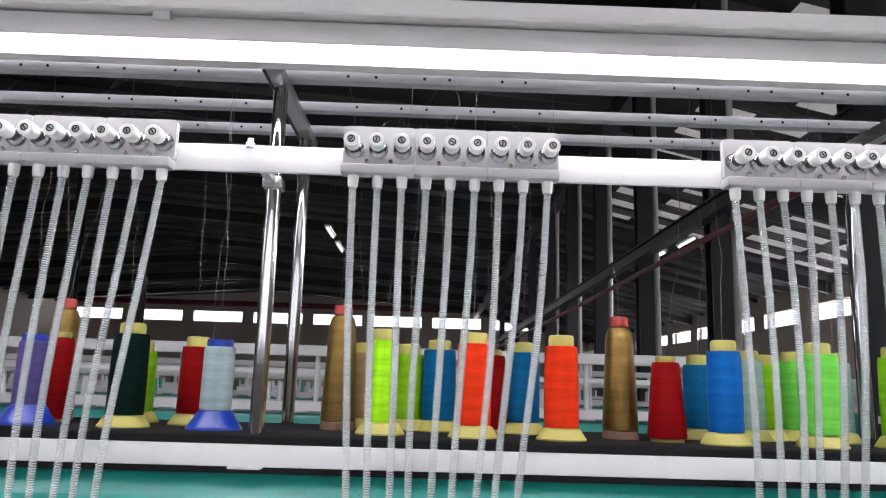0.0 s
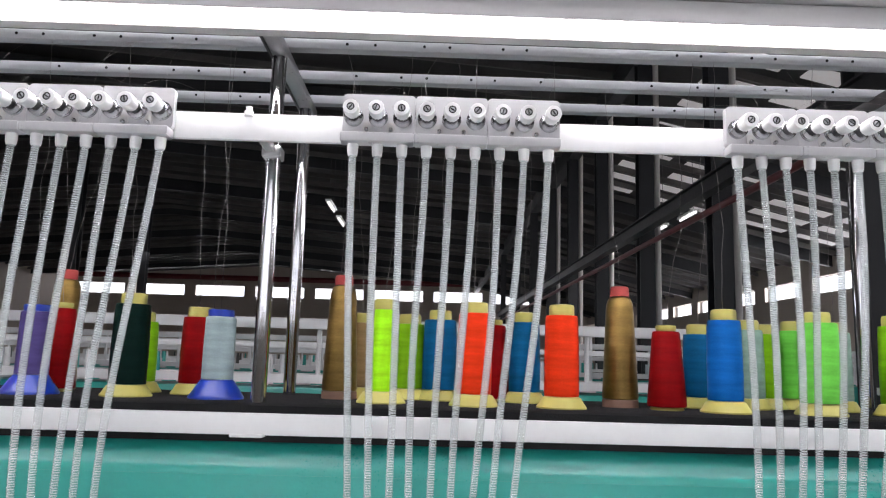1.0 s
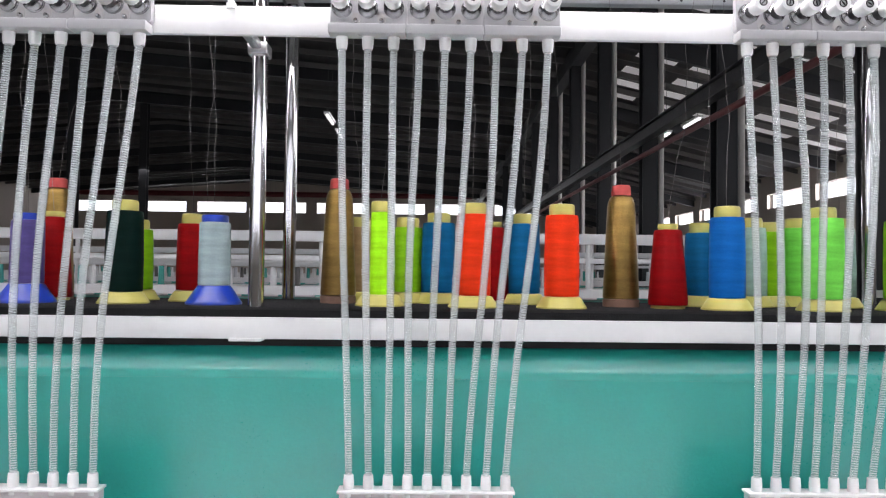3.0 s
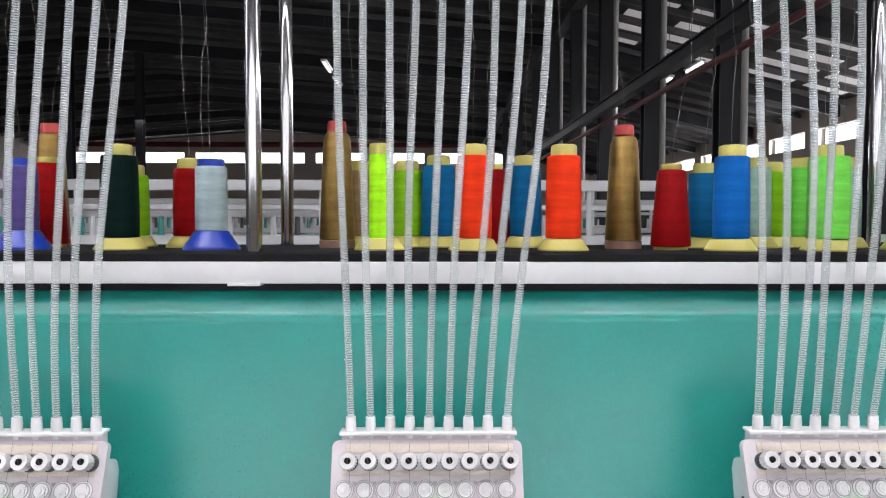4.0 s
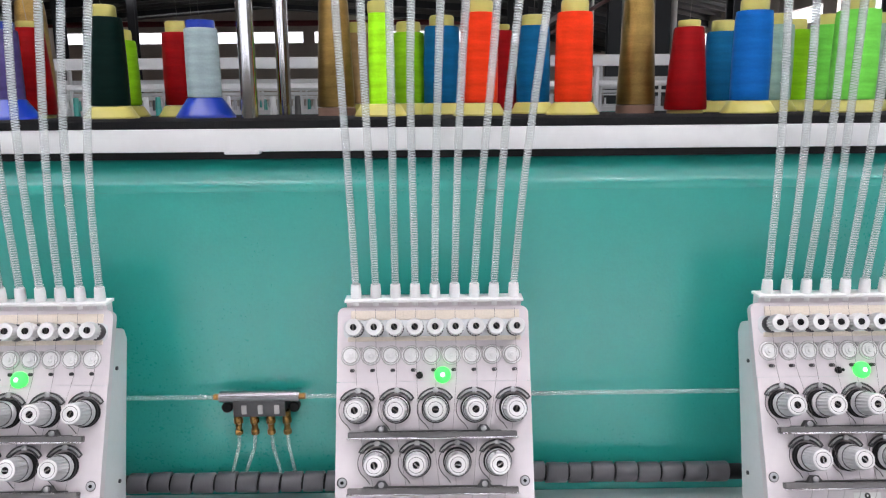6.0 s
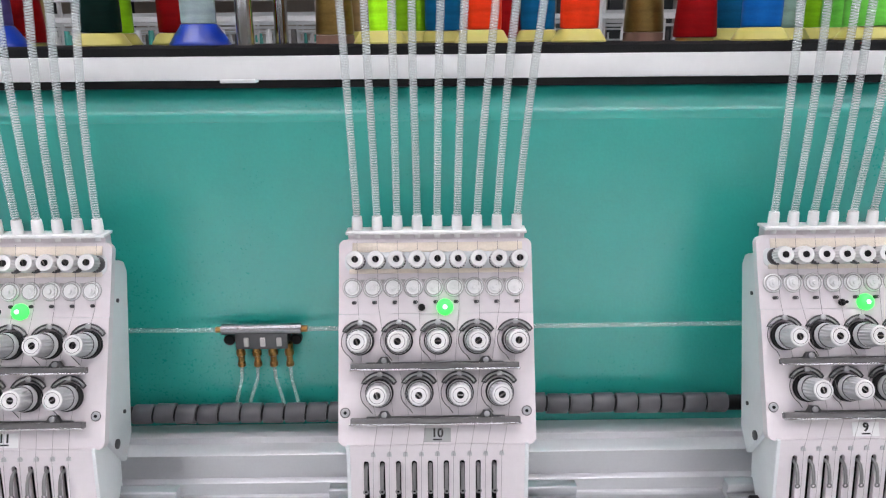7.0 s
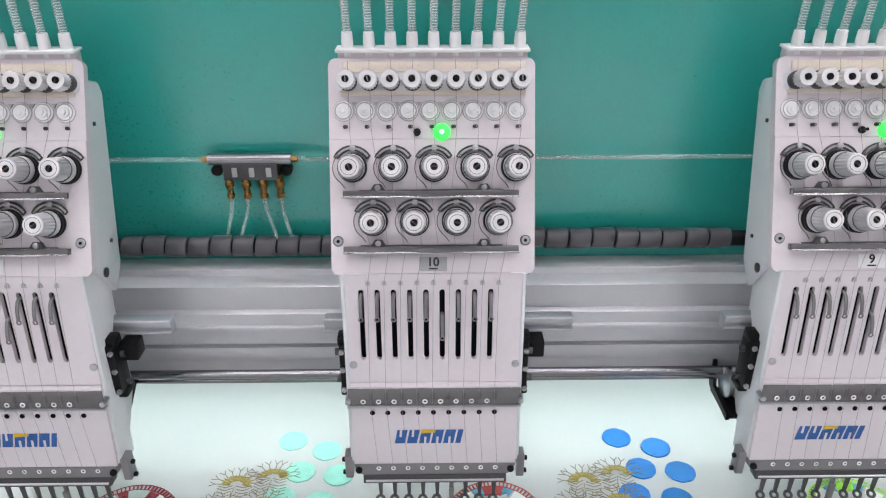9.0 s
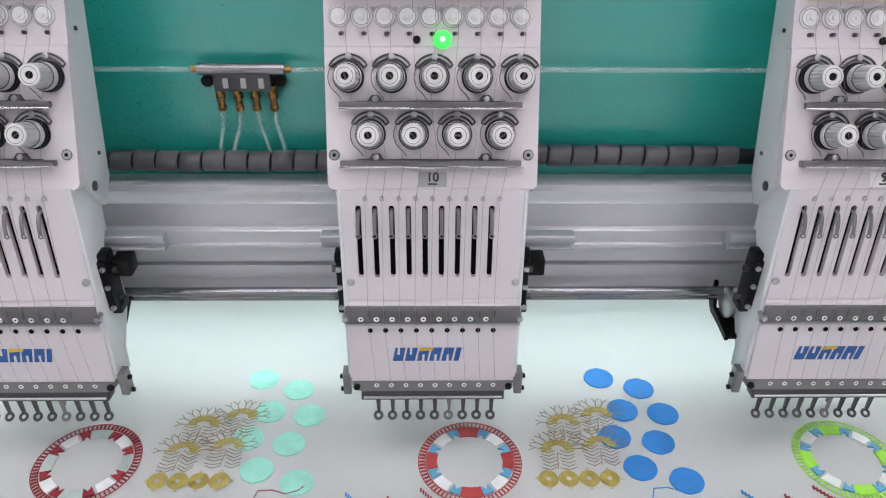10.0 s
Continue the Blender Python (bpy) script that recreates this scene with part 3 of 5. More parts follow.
def thread_plate():
    pl = thing("thread_plate", 0.013, 0.03, 1.755, "frosted white thread guide plate with nine small tension knobs", "thread guide", "thread plates")
    n = 3
    for s in range(n):
        x0 = -0.1 + s * 0.0753
        bm = B()
        slab(bm, rounded(x0, x0 + 0.0748, -1.811, -1.768, 0.004), 0, 0.008, Matrix(((1, 0, 0, 0), (0, 0, 1, 0.028), (0, -1, 0, 0), (0, 0, 0, 1))))
        part("plate", bm, M_frost, pl)
        bm = B()
        box(bm, x0 - 0.001, x0 + 0.0745, 0.016, 0.0365, 1.7575, 1.7675, 0.002)
        part("ledge", bm, M_frost, pl)
        for k in range(2):
            hx = x0 + 0.0375 + (k - 0.5) * 0.0253
            # no recess: a grey capsule on the plate paints the keyhole's shade
            bm = B()
            slab(bm, rounded(-0.0042, 0.0042, -0.006, 0.005, 0.0041, 6), 0, 0.0006, Matrix.Translation((hx, 0.0279, 1.776)) @ FRONT)
            hole_shade = part("hole_shade", bm, M_groove, pl, "grey keyhole shape painted as the shade in a slot")
            bm = B()
            lathe(bm, [(0.0021, 0), (0.0021, 0.004), (0.0012, 0.0052)], 10, Matrix.Translation((hx, 0.0274, 1.7728)) @ FRONT)
            part("pin", bm, M_chrome, hole_shade)
    for i in range(9):
        x = -0.0885 + 0.0253 * i
        # tension knob: leaning up and forward
        m = Matrix.Translation((x, 0.028, 1.786)) @ FRONT
        bm = B()
        lathe(bm, [(0.0100, 0), (0.0100, 0.0012), (0.0086, 0.0018), (0.0086, 0.0026), (0.0098, 0.0034), (0.0098, 0.0044), (0.0074, 0.0052), (0.0062, 0.007)], 22, m)
        kb = part("tension_disc", bm, M_shaft, pl, "polished steel tension discs")
        bm = B()
        pipe(bm, [m @ Vector((0.0052 * math.cos(q * math.pi / 6), 0.0052 * math.sin(q * math.pi / 6), 0.0062 + 0.0105 * q / 66)) for q in range(67)], 0.0007, 5)
        part("spring", bm, M_dark, kb)
        bm = B()
        lathe(bm, [(0.0068, 0.0165), (0.0078, 0.0175), (0.0082, 0.0325), (0.0075, 0.0343), (0.0030, 0.0344), (0.0029, 0.0320)], 28, m, (1, 2, 0.0006))
        part("knob", bm, M_plastic, kb, "white knurled knob")
        bm = B()
        lathe(bm, [(0.0028, 0.0321), (0.0028, 0.0338), (0.0022, 0.0342)], 12, m)
        part("screw", bm, M_steel, kb)
        bm = B()
        ring(bm, m @ Vector((0, 0, 0.0342)), 0.0034, 0.0007, FRONT, 16, 5)
        part("screw_ring", bm, M_black, kb)
        bm = B()
        box(bm, -0.0006, 0.0006, -0.0022, 0.0022, 0.0340, 0.0346, 0, m @ Matrix.Rotation(radians(25 * (i % 5) - 40), 4, "Z"))
        part("slot_blade", bm, M_black, kb)
        bm = B()
        m2 = Matrix.Translation((x, 0.03, 1.7572)) @ Matrix.Rotation(math.pi, 4, "X")
        lathe(bm, [(0.0058, -0.002), (0.0058, 0.004), (0.0054, 0.0095), (0.0048, 0.0118), (0.0042, 0.012)], 14, m2)
        part("connector", bm, M_plastic, pl)
    return pl


plate = thread_plate()
PLATES = [plate] + [copy_thing(plate, pose(0.013 + dx, 0.03, 1.755)) for dx in (-0.4, 0.4)]


# ---- thread tubes ----
def hose(i, seed):
    rng = random.Random(seed)
    top = Vector((-0.0885 + 0.0253 * i, 0.03, 1.7465))
    low = Vector((-0.0765 + 0.0191 * i, 0.037, 1.3275))
    sag, bow = rng.uniform(-0.004, 0.004), rng.uniform(-0.006, 0.001)
    pts = []
    n = 28
    for k in range(n + 1):
        s = k / n
        e = s + 0.055 * math.sin(2 * math.pi * s) * -1
        p = top.lerp(low, s)
        p.x = top.x + (low.x - top.x) * e + sag * math.sin(math.pi * s) ** 2
        p.y += -0.012 * math.sin(math.pi * s) + bow * math.sin(math.pi * s)
        pts.append(p)
    tb = thing("thread_hose", low.x, low.y, low.z, "clear plastic thread hose with a wire coil inside", "hose", "thread hoses")
    reach = 1.0
    part("hose_wall", pipe(B(), pts, 0.0038, 12, False), M_tube, tb)
    # coil: close turns above, hidden lower down
    bm = B()
    turns, per = 175, 8
    total = turns * per
    prev = None
    for k in range(total + 1):
        s = k / total * reach
        f = s * n
        a = min(int(f), n - 1)
        c = pts[a].lerp(pts[a + 1], f - a)
        ang = 2 * math.pi * k / per
        d = Vector((math.cos(ang), math.sin(ang), 0))
        r, w = 0.0033, 0.00060 - 0.00030 * min(1, max(0, (s - 0.4) * 5))
        q = [bm.verts.new(c + d * (r + w)), bm.verts.new(c + d * r + Vector((0, 0, w))), bm.verts.new(c + d * r - Vector((0, 0, w)))]
        if prev:
            for j in range(3):
                bm.faces.new((prev[j], prev[(j + 1) % 3], q[(j + 1) % 3], q[j]))
        prev = q
    part("coil", bm, M_coil, tb, "fine grey wire coil")
    return tb


for i in range(9):
    tb = hose(i, 40 + i)
    for dx in (-0.4, 0.4):
        copy_thing(tb, Matrix.Translation(tb.location + Vector((dx, 0, 0))))


# ---- embroidery heads ----
U = Vector((0, 0.379, 0.926)).normalized()
N = Vector((0, -0.926, 0.379)).normalized()
V2 = Vector((0, 0.0905, 0.996)).normalized()
N2 = Vector((0, -0.996, 0.0905)).normalized()


def on_panel(x, z, out=0.0):
    """A frame on the tilted upper panel: its z axis points out of the panel."""
    p = Vector((x, 0.032 + (z - 1.306) * 0.072 / 0.176, z)) + N * out
    return Matrix(((1, U.x, N.x, p.x), (0, U.y, N.y, p.y), (0, U.z, N.z, p.z), (0, 0, 0, 1)))


def on_case(x, z, out=0.0):
    p = Vector((x, -0.043 - (1.131 - z) * 0.0905, z)) + N2 * out
    return Matrix(((1, V2.x, N2.x, p.x), (0, V2.y, N2.y, p.y), (0, V2.z, N2.z, p.z), (0, 0, 0, 1)))


def head():
    hd = thing("embroidery_unit", 0, 0, 0.865, "white enamelled nine-needle embroidery head with tension knobs", "embroidery head", "embroidery heads")
    # body behind the panel
    bm = B()
    prism(bm, [(0.040, 1.288), (0.058, 1.282), (0.063, 1.270), (0.034, 1.165), (0.024, 1.11), (0.004, 1.088), (-0.02, 1.12), (-0.03, 1.135), (0.024, 1.276), (0.032, 1.288)], -0.092, 0.088, 0.003)
    part("side_cover", bm, M_side, hd, "pale grey side cover")
    bm = B()
    prism(bm, [(0.06, 1.12), (0.058, 1.0), (0.02, 0.99), (0.0, 1.0), (-0.012, 1.02), (-0.02, 1.06), (-0.02, 1.12)], -0.055, 0.051, 0.002)
    part("arm", bm, M_side, hd)
    bm = B()
    prism(bm, [(0.03, 1.06), (0.03, 0.955), (-0.008, 0.905), (-0.03, 0.905), (-0.035, 1.06)], -0.072, 0.068, 0.002)
    part("lower_arm", bm, M_side, hd)

    # panel in two pieces
    bm = B()
    m = on_panel(-0.002, 1.242)
    L_up, L_dn = (1.308 - 1.242) / U.z, (1.242 - 1.129) / U.z
    slab(bm, [(0.092, 0.0002)] + [(0.092 - 0.007 + 0.007 * math.cos(radians(a)), L_up - 0.007 + 0.007 * math.sin(radians(a))) for a in range(0, 91, 15)]
         + [(-0.092 + 0.007 + 0.007 * math.cos(radians(a)), L_up - 0.007 + 0.007 * math.sin(radians(a))) for a in range(90, 181, 15)] + [(-0.092, 0.0002)],
         -0.008, 0.0, m)
    part("top_cover", bm, M_panel, hd)
    bm = B()
    slab(bm, [(-0.092, -0.0002)] + [(-0.092 + 0.007 + 0.007 * math.cos(radians(a)), -L_dn + 0.007 + 0.007 * math.sin(radians(a))) for a in range(180, 271, 15)]
         + [(0.092 - 0.007 + 0.007 * math.cos(radians(a)), -L_dn + 0.007 + 0.007 * math.sin(radians(a))) for a in range(270, 361, 15)] + [(0.092, -0.0002)],
         -0.008, 0.0012, m)
    part("tension_plate", bm, M_panel, hd)

    # hose connectors on a ledge
    bm = B()
    box(bm, -0.087, 0.085, 0.028, 0.048, 1.3135, 1.3165, 0.0008)
    part("ledge", bm, M_plastic, hd)
    bm = B()
    box(bm, -0.0855, 0.0835, 0.034, 0.046, 1.296, 1.3135, 0.0008)
    part("ledge_web", bm, M_panel, hd)
    for i in range(9):
        x = -0.0765 + 0.0191 * i
        bm = B()
        lathe(bm, [(0.0042, 1.309), (0.0042, 1.314), (0.0052, 1.3165), (0.0052, 1.323), (0.0047, 1.3298), (0.0042, 1.3302)], 14, Matrix.Translation((x, 0.037, 0)))
        part("connector", bm, M_plastic, hd)

    # felt strip
    bm = B()
    box(bm, -0.081, 0.081, -0.0045, 0.0045, 0.0, 0.0016, 0.0004, on_panel(0, 1.3005))
    part("felt_strip", bm, M_cream, hd, "cream felt strip")
    bm = B()
    box(bm, -0.084, 0.082, -0.0022, 0.0022, 0.0, 0.0014, 0.0004, on_panel(0, 1.2795))
    part("felt_strip", bm, M_cream, hd, "cream felt strip")
    # added pale grey strip that paints the soft shading behind the small knobs
    bm = B()
    slab(bm, rounded(-0.087, 0.087, -0.0095, 0.0085, 0.006), 0.0, 0.0008, on_panel(-0.001, 1.2885))
    part("knob_shade", bm, M_side, hd, "pale grey strip standing in for the shading behind the knobs")

    for i in range(9):
        x = -0.0765 + 0.0191 * i
        m = on_panel(x, 1.2885, 0.0008)
        bm = B()
        lathe(bm, [(0.0082, 0), (0.0082, 0.003), (0.006, 0.0035), (0.006, 0.010)], 18, m)
        kb = part("small_tensioner", bm, M_dark, hd, "dark steel spring and discs")
        bm = B()
        lathe(bm, [(0.0072, 0.009), (0.0084, 0.0102), (0.0084, 0.0205), (0.0074, 0.0218), (0.0034, 0.0219), (0.0032, 0.0195)], 36, m, (0, 2, 0.0010))
        part("knob", bm, M_knob, kb, "white knurled knob")
        bm = B()
        lathe(bm, [(0.0030, 0.0196), (0.0030, 0.0224), (0.0024, 0.0228)], 12, m)
        part("hub", bm, M_black, kb)
        bm = B()
        box(bm, -0.0006, 0.0006, -0.0026, 0.0026, 0.0226, 0.0232, 0, m @ Matrix.Rotation(radians(15 * (i % 4)), 4, "Z"))
        part("slot_blade", bm, M_chrome, kb)

        # clear guide roller
        x = -0.081 + 0.01925 * i
        m = on_panel(x, 1.265, 0.0)
        bm = B()
        lathe(bm, [(0.0088, 0.0), (0.0088, 0.0022), (0.0082, 0.003), (0.0045, 0.003), (0.0042, 0.0042), (0.0022, 0.0045), (0.0018, 0.0058)], 24, m)
        gr = part("guide_roller", bm, M_plastic, hd, "milky round thread guide")
        bm = B()
        ring(bm, m @ Vector((0, 0, 0.003)), 0.0072, 0.0006, m.to_3x3().to_4x4(), 20, 5)
        ring(bm, m @ Vector((0, 0, 0.0012)), 0.0089, 0.0005, m.to_3x3().to_4x4(), 20, 5)
        part("groove", bm, M_groove, gr)
        bm = B()
        lathe(bm, [(0.0017, 0), (0.0017, 0.003), (0.001, 0.004)], 10, on_panel(x + 0.0012, 1.252))
        ring(bm, (on_panel(x + 0.0026, 1.252, 0.003)).translation, 0.0012, 0.0004, m.to_3x3().to_4x4(), 10, 4)
        part("guide_pin", bm, M_dark, hd)
        if i < 8:
            bm = B()
            slab(bm, [(0.0, -0.0022), (0.0022, 0.0018), (-0.0022, 0.0018)], 0.0, 0.0016, on_panel(x + 0.0096, 1.2705))
            part("guide_wedge", bm, M_groove, hd)

    # lamp and switch
    bm = B()
    lathe(bm, [(0.0078, 0), (0.0078, 0.003), (0.006, 0.006), (0.003, 0.0075)], 20, on_panel(0.0065, 1.2475))
    part("indicator_lamp", bm, M_led, hd, "glowing green indicator lamp")
    bm = B()
    lathe(bm, [(0.0034, 0), (0.0034, 0.002), (0.0026, 0.003), (0.0012, 0.0032), (0.0012, 0.009), (0.0016, 0.0095)], 12, on_panel(-0.0155, 1.2475))
    part("toggle_switch", bm, M_black, hd, "small black toggle switch")

    # large tension dials
    spots = [(-0.0735 + 0.0365 * i, 1.2185) for i in range(5)] + [(-0.0555 + 0.0373 * i, 1.174) for i in range(4)]
    for k, (x, z) in enumerate(spots):
        m = on_panel(x, z, 0.0012)
        bm = B()
        lathe(bm, [(0.0128, 0), (0.0132, 0.0008), (0.0132, 0.0022), (0.0122, 0.003), (0.0122, 0.0042), (0.0132, 0.005), (0.0130, 0.0072), (0.0112, 0.0078)], 28, m)
        td = part("tension_dial", bm, M_black, hd, "black tension discs under a pale dial")
        bm = B()
        lathe(bm, [(0.0112, 0.0072), (0.0119, 0.0085), (0.0119, 0.0125), (0.0112, 0.014), (0.0108, 0.0145)], 32, m)
        part("collar", bm, M_knobgrey, td, "grey collar")
        bm = B()
        lathe(bm, [(0.0106, 0.0143), (0.0106, 0.017), (0.0097, 0.030), (0.0090, 0.0315), (0.0045, 0.0316), (0.0042, 0.029)], 40, m, (0, 2, 0.0010))
        part("dial", bm, M_knobgrey, td, "grey ribbed dial")
        bm = B()
        lathe(bm, [(0.0087, 0.0314), (0.0089, 0.0322), (0.0082, 0.0328), (0.0034, 0.0328), (0.0032, 0.0315)], 32, m)
        part("face", bm, M_knob, td, "ivory dial face")
        bm = B()
        lathe(bm, [(0.0033, 0.0292), (0.0033, 0.0318), (0.0026, 0.0323)], 14, m)
        part("hub", bm, M_black, td)
        bm = B()
        box(bm, -0.0007, 0.0007, -0.0026, 0.0026, 0.0322, 0.0328, 0, m @ Matrix.Rotation(radians(20 + 35 * k), 4, "Z"))
        part("slot_blade", bm, M_chrome, td)
        bm = B()
        ring(bm, m @ Vector((0, 0, 0.0145)), 0.0109, 0.0004, m.to_3x3().to_4x4(), 28, 5)
        ring(bm, m @ Vector((0, 0, 0.0328)), 0.0068, 0.00022, m.to_3x3().to_4x4(), 28, 4)
        part("scale_ring", bm, M_dark, td, "dark scale ring")
        # wire check spring and its bracket above the dial
        bm = B()
        arc = []
        for a in range(30, 156, 9):
            arc.append((0.0152 * math.cos(radians(a)), 0.0158 * math.sin(radians(a))))
        for a in range(150, 29, -9):
            arc.append((0.0188 * math.cos(radians(a)), 0.0192 * math.sin(radians(a))))
        slab(bm, arc, 0.001, 0.0022, m)
        part("bracket", bm, M_label, td, "grey curved bracket")
        bm = B()
        pipe(bm, [m @ Vector((px, py, 0.003)) for px, py in arc + arc[:1]], 0.0009, 6)
        part("bracket_rim", bm, M_dark, td, "dark bracket rim")
        bm = B()
        lathe(bm, [(0.0028, 0.0035), (0.0028, 0.005), (0.002, 0.0054)], 12, m @ Matrix.Translation((0.0002, 0.0172, 0)))
        part("screw", bm, M_steel, td)
        bm = B()
        pipe(bm, [m @ Vector((0.0165 * math.cos(radians(a)) * 1.05, 0.0165 * math.sin(radians(a)), 0.003 + 0.003 * math.sin(radians(a - 140)))) for a in range(135, 236, 10)]
             + [m @ Vector((-0.0065, -0.0185, 0.004))], 0.0004, 5)
        part("check_spring", bm, M_dark, td)

    # acrylic guide bars
    for z in (1.197, 1.151):
        m = on_panel(-0.0035, z, 0.0012)
        bm = B()
        box(bm, -0.078, 0.078, -0.0028, 0.0028, 0.004, 0.012, 0.0006, m)
        gb = part("guide_bar", bm, M_smoke, hd, "smoked acrylic thread guide bar")
        bm = B()
        box(bm, -0.079, 0.079, -0.0036, -0.0022, 0.0105, 0.0125, 0.0003, m)
        part("edge_wire", bm, M_chrome, gb, "bright steel edge strip")
        bm = B()
        slab(bm, [(-0.066, -0.002), (0.066, -0.002), (0.064, 0.0035), (-0.064, 0.0035)], 0.0002, 0.004, m)
        part("bar_base", bm, M_dark, gb)
        for dx in (-0.0475, 0.0475):
            bm = B()
            slab(bm, [(dx - 0.009, 0.0), (dx + 0.009, 0.0), (dx + 0.003, 0.0085), (dx - 0.003, 0.0085)], 0.0004, 0.0055, m)
            part("bracket", bm, M_dark, gb)
            bm = B()
            lathe(bm, [(0.0027, 0.0055), (0.0027, 0.007), (0.002, 0.0074)], 12, m @ Matrix.Translation((dx, 0.0052, 0)))
            part("screw", bm, M_steel, gb)
    for x in (-0.0875, 0.0815):
        bm = B()
        m = on_panel(x, 1.1575, 0.0012)
        lathe(bm, [(0.0042, 0), (0.0042, 0.001), (0.0034, 0.0018), (0.0016, 0.0018), (0.0015, 0.0006)], 16, m)
        part("screw", bm, M_steel, hd)
        bm = B()
        lathe(bm, [(0.0017, 0.0008), (0.0017, 0.0022)], 6, m)
        part("socket", bm, M_black, hd)
        bm = B()
        ring(bm, m @ Vector((0, 0, 0.0008)), 0.0043, 0.0005, m.to_3x3().to_4x4(), 16, 4)
        part("washer", bm, M_dark, hd)

    # number label
    m = on_panel(-0.002, 1.1378, 0.0012)
    bm = B()
    box(bm, -0.0125, 0.0125, -0.0065, 0.0065, 0, 0.0005, 0, m)
    part("number_label", bm, M_tag, hd, "small silver number label")
    bm = B()
    box(bm, -0.004, 0.004, -0.0048, -0.0034, 0.0005, 0.0007, 0, m)
    part("label_bar", bm, M_ink, hd)

    # needle case with nine slots
    xa, xb = -0.083, 0.079
    slots = [-0.0685 + 0.0149 * i for i in range(9)]
    bm = B()
    top, bot, s_top, s_bot = 1.131, 1.018, 1.1155, 1.0425

    m = on_case(0, bot)
    high = lambda z: (z - bot) / V2.z
    loops = [[(xa, 0), (xb, 0), (xb, high(top)), (xa, high(top))]]
    w = 0.0025
    for s in slots:
        lo, hi = high(s_bot) + w, high(s_top) - w
        loops.append([(s + w * math.cos(radians(q)), hi + w * math.sin(radians(q))) for q in range(0, 181, 30)]
                     + [(s + w * math.cos(radians(q)), lo + w * math.sin(radians(q))) for q in range(180, 361, 30)])
    edges = []
    for lp in loops:
        vs = [bm.verts.new((x, y, 0)) for x, y in lp]
        edges += [bm.edges.new((vs[k], vs[(k + 1) % len(vs)])) for k in range(len(vs))]
    bmesh.ops.triangle_fill(bm, use_beauty=True, use_dissolve=False, edges=edges)
    r = bmesh.ops.extrude_face_region(bm, geom=bm.faces[:])
    bmesh.ops.translate(bm, verts=[g for g in r["geom"] if isinstance(g, bmesh.types.BMVert)], vec=(0, 0, -0.005))
    bmesh.ops.transform(bm, matrix=m, verts=bm.verts[:])
    part("needle_case", bm, M_panel, hd)
    # black sheet close behind the slots paints the shade inside the case
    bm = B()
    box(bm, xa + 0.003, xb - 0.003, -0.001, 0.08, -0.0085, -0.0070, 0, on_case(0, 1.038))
    part("slot_shade", bm, M_shade, hd, "black sheet standing in for the shade inside the needle case")
    for s in slots:
        bm = B()
        lathe(bm, [(0.0022, 0), (0.0022, 0.0012)], 10, on_case(s + 0.0068, 1.1225))
        box(bm, -0.0022, 0.0022, -0.003, -0.0022, 0, 0.0015, 0, on_case(s + 0.0068, 1.1235))
        part("thread_eye", bm, M_frost, hd)
    bm = B()
    prism(bm, [(-0.044, 1.131), (-0.052, 1.018), (-0.0595, 0.925), (-0.03, 0.915), (-0.026, 0.96), (-0.022, 1.045), (0.0, 1.072), (0.004, 1.10), (-0.004, 1.131)], xa - 0.0035, xa - 0.0002, 0.0005)
    part("case_side", bm, M_side, hd)
    bm = B()
    prism(bm, [(-0.044, 1.131), (-0.052, 1.018), (-0.0595, 0.925), (-0.03, 0.915), (-0.026, 0.96), (-0.022, 1.045), (0.0, 1.072), (0.004, 1.10), (-0.004, 1.131)], xb + 0.0002, xb + 0.0035, 0.0005)
    part("case_side", bm, M_side, hd)
    # lower front cover
    bm = B()
    box(bm, xa, xb, 0, (1.0172 - 0.923) / V2.z, -0.008, 0.001, 0.0008, on_case(0, 0.923))
    part("front_cover", bm, M_panel, hd)
    for x in (-0.0785, 0.0755):
        bm = B()
        lathe(bm, [(0.0038, 0), (0.0038, 0.0012), (0.003, 0.0018)], 14, on_case(x, 1.0375))
        part("screw", bm, M_steel, hd)
    # clear strip with eyelets
    m = on_case(-0.002, 1.0045, 0.001)
    bm = B()
    box(bm, -0.083, 0.083, -0.0095, 0.0095, 0.0035, 0.0055, 0.0004, m)
    st = part("eyelet_strip", bm, M_smoke, hd, "smoked clear eyelet strip")
    bm = B()
    box(bm, -0.084, 0.084, -0.0105, -0.0085, 0.0002, 0.0075, 0.0004, m)
    part("strip_edge", bm, M_steel, st)
    bm = B()
    box(bm, -0.081, 0.081, 0.004, 0.009, 0.0002, 0.0035, 0.0004, m)
    part("strip_back", bm, M_knobgrey, st)
    for x in (-0.083, 0.083):
        bm = B()
        lathe(bm, [(0.0028, -0.003), (0.0028, 0.009), (0.002, 0.0095)], 12, m @ Matrix.Translation((x, -0.003, 0)))
        part("strip_screw", bm, M_steel, st)
    for i, s in enumerate(slots):
        bm = B()
        ring(bm, (on_case(s - 0.002, 1.0005, 0.0072)).translation, 0.0020, 0.0007, on_case(0, 1).to_3x3().to_4x4(), 12, 5)
        part("eyelet", bm, M_plastic, st)
        bm = B()
        box(bm, -0.0018, 0.0018, -0.004, 0.004, 0.0056, 0.006, 0, on_case(s + 0.0058, 1.0065, 0.001))
        part("notch", bm, M_dark, st)
        # black disc on the cover paints the shade of a hole
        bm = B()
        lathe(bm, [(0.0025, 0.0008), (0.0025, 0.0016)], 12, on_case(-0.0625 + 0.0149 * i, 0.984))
        part("hole_shade", bm, M_shade, hd)
    # brand mark as slanted plain blocks
    m = on_case(-0.005, 0.956, 0.0012) @ Matrix.Diagonal((1.02, 1.18, 1, 1))
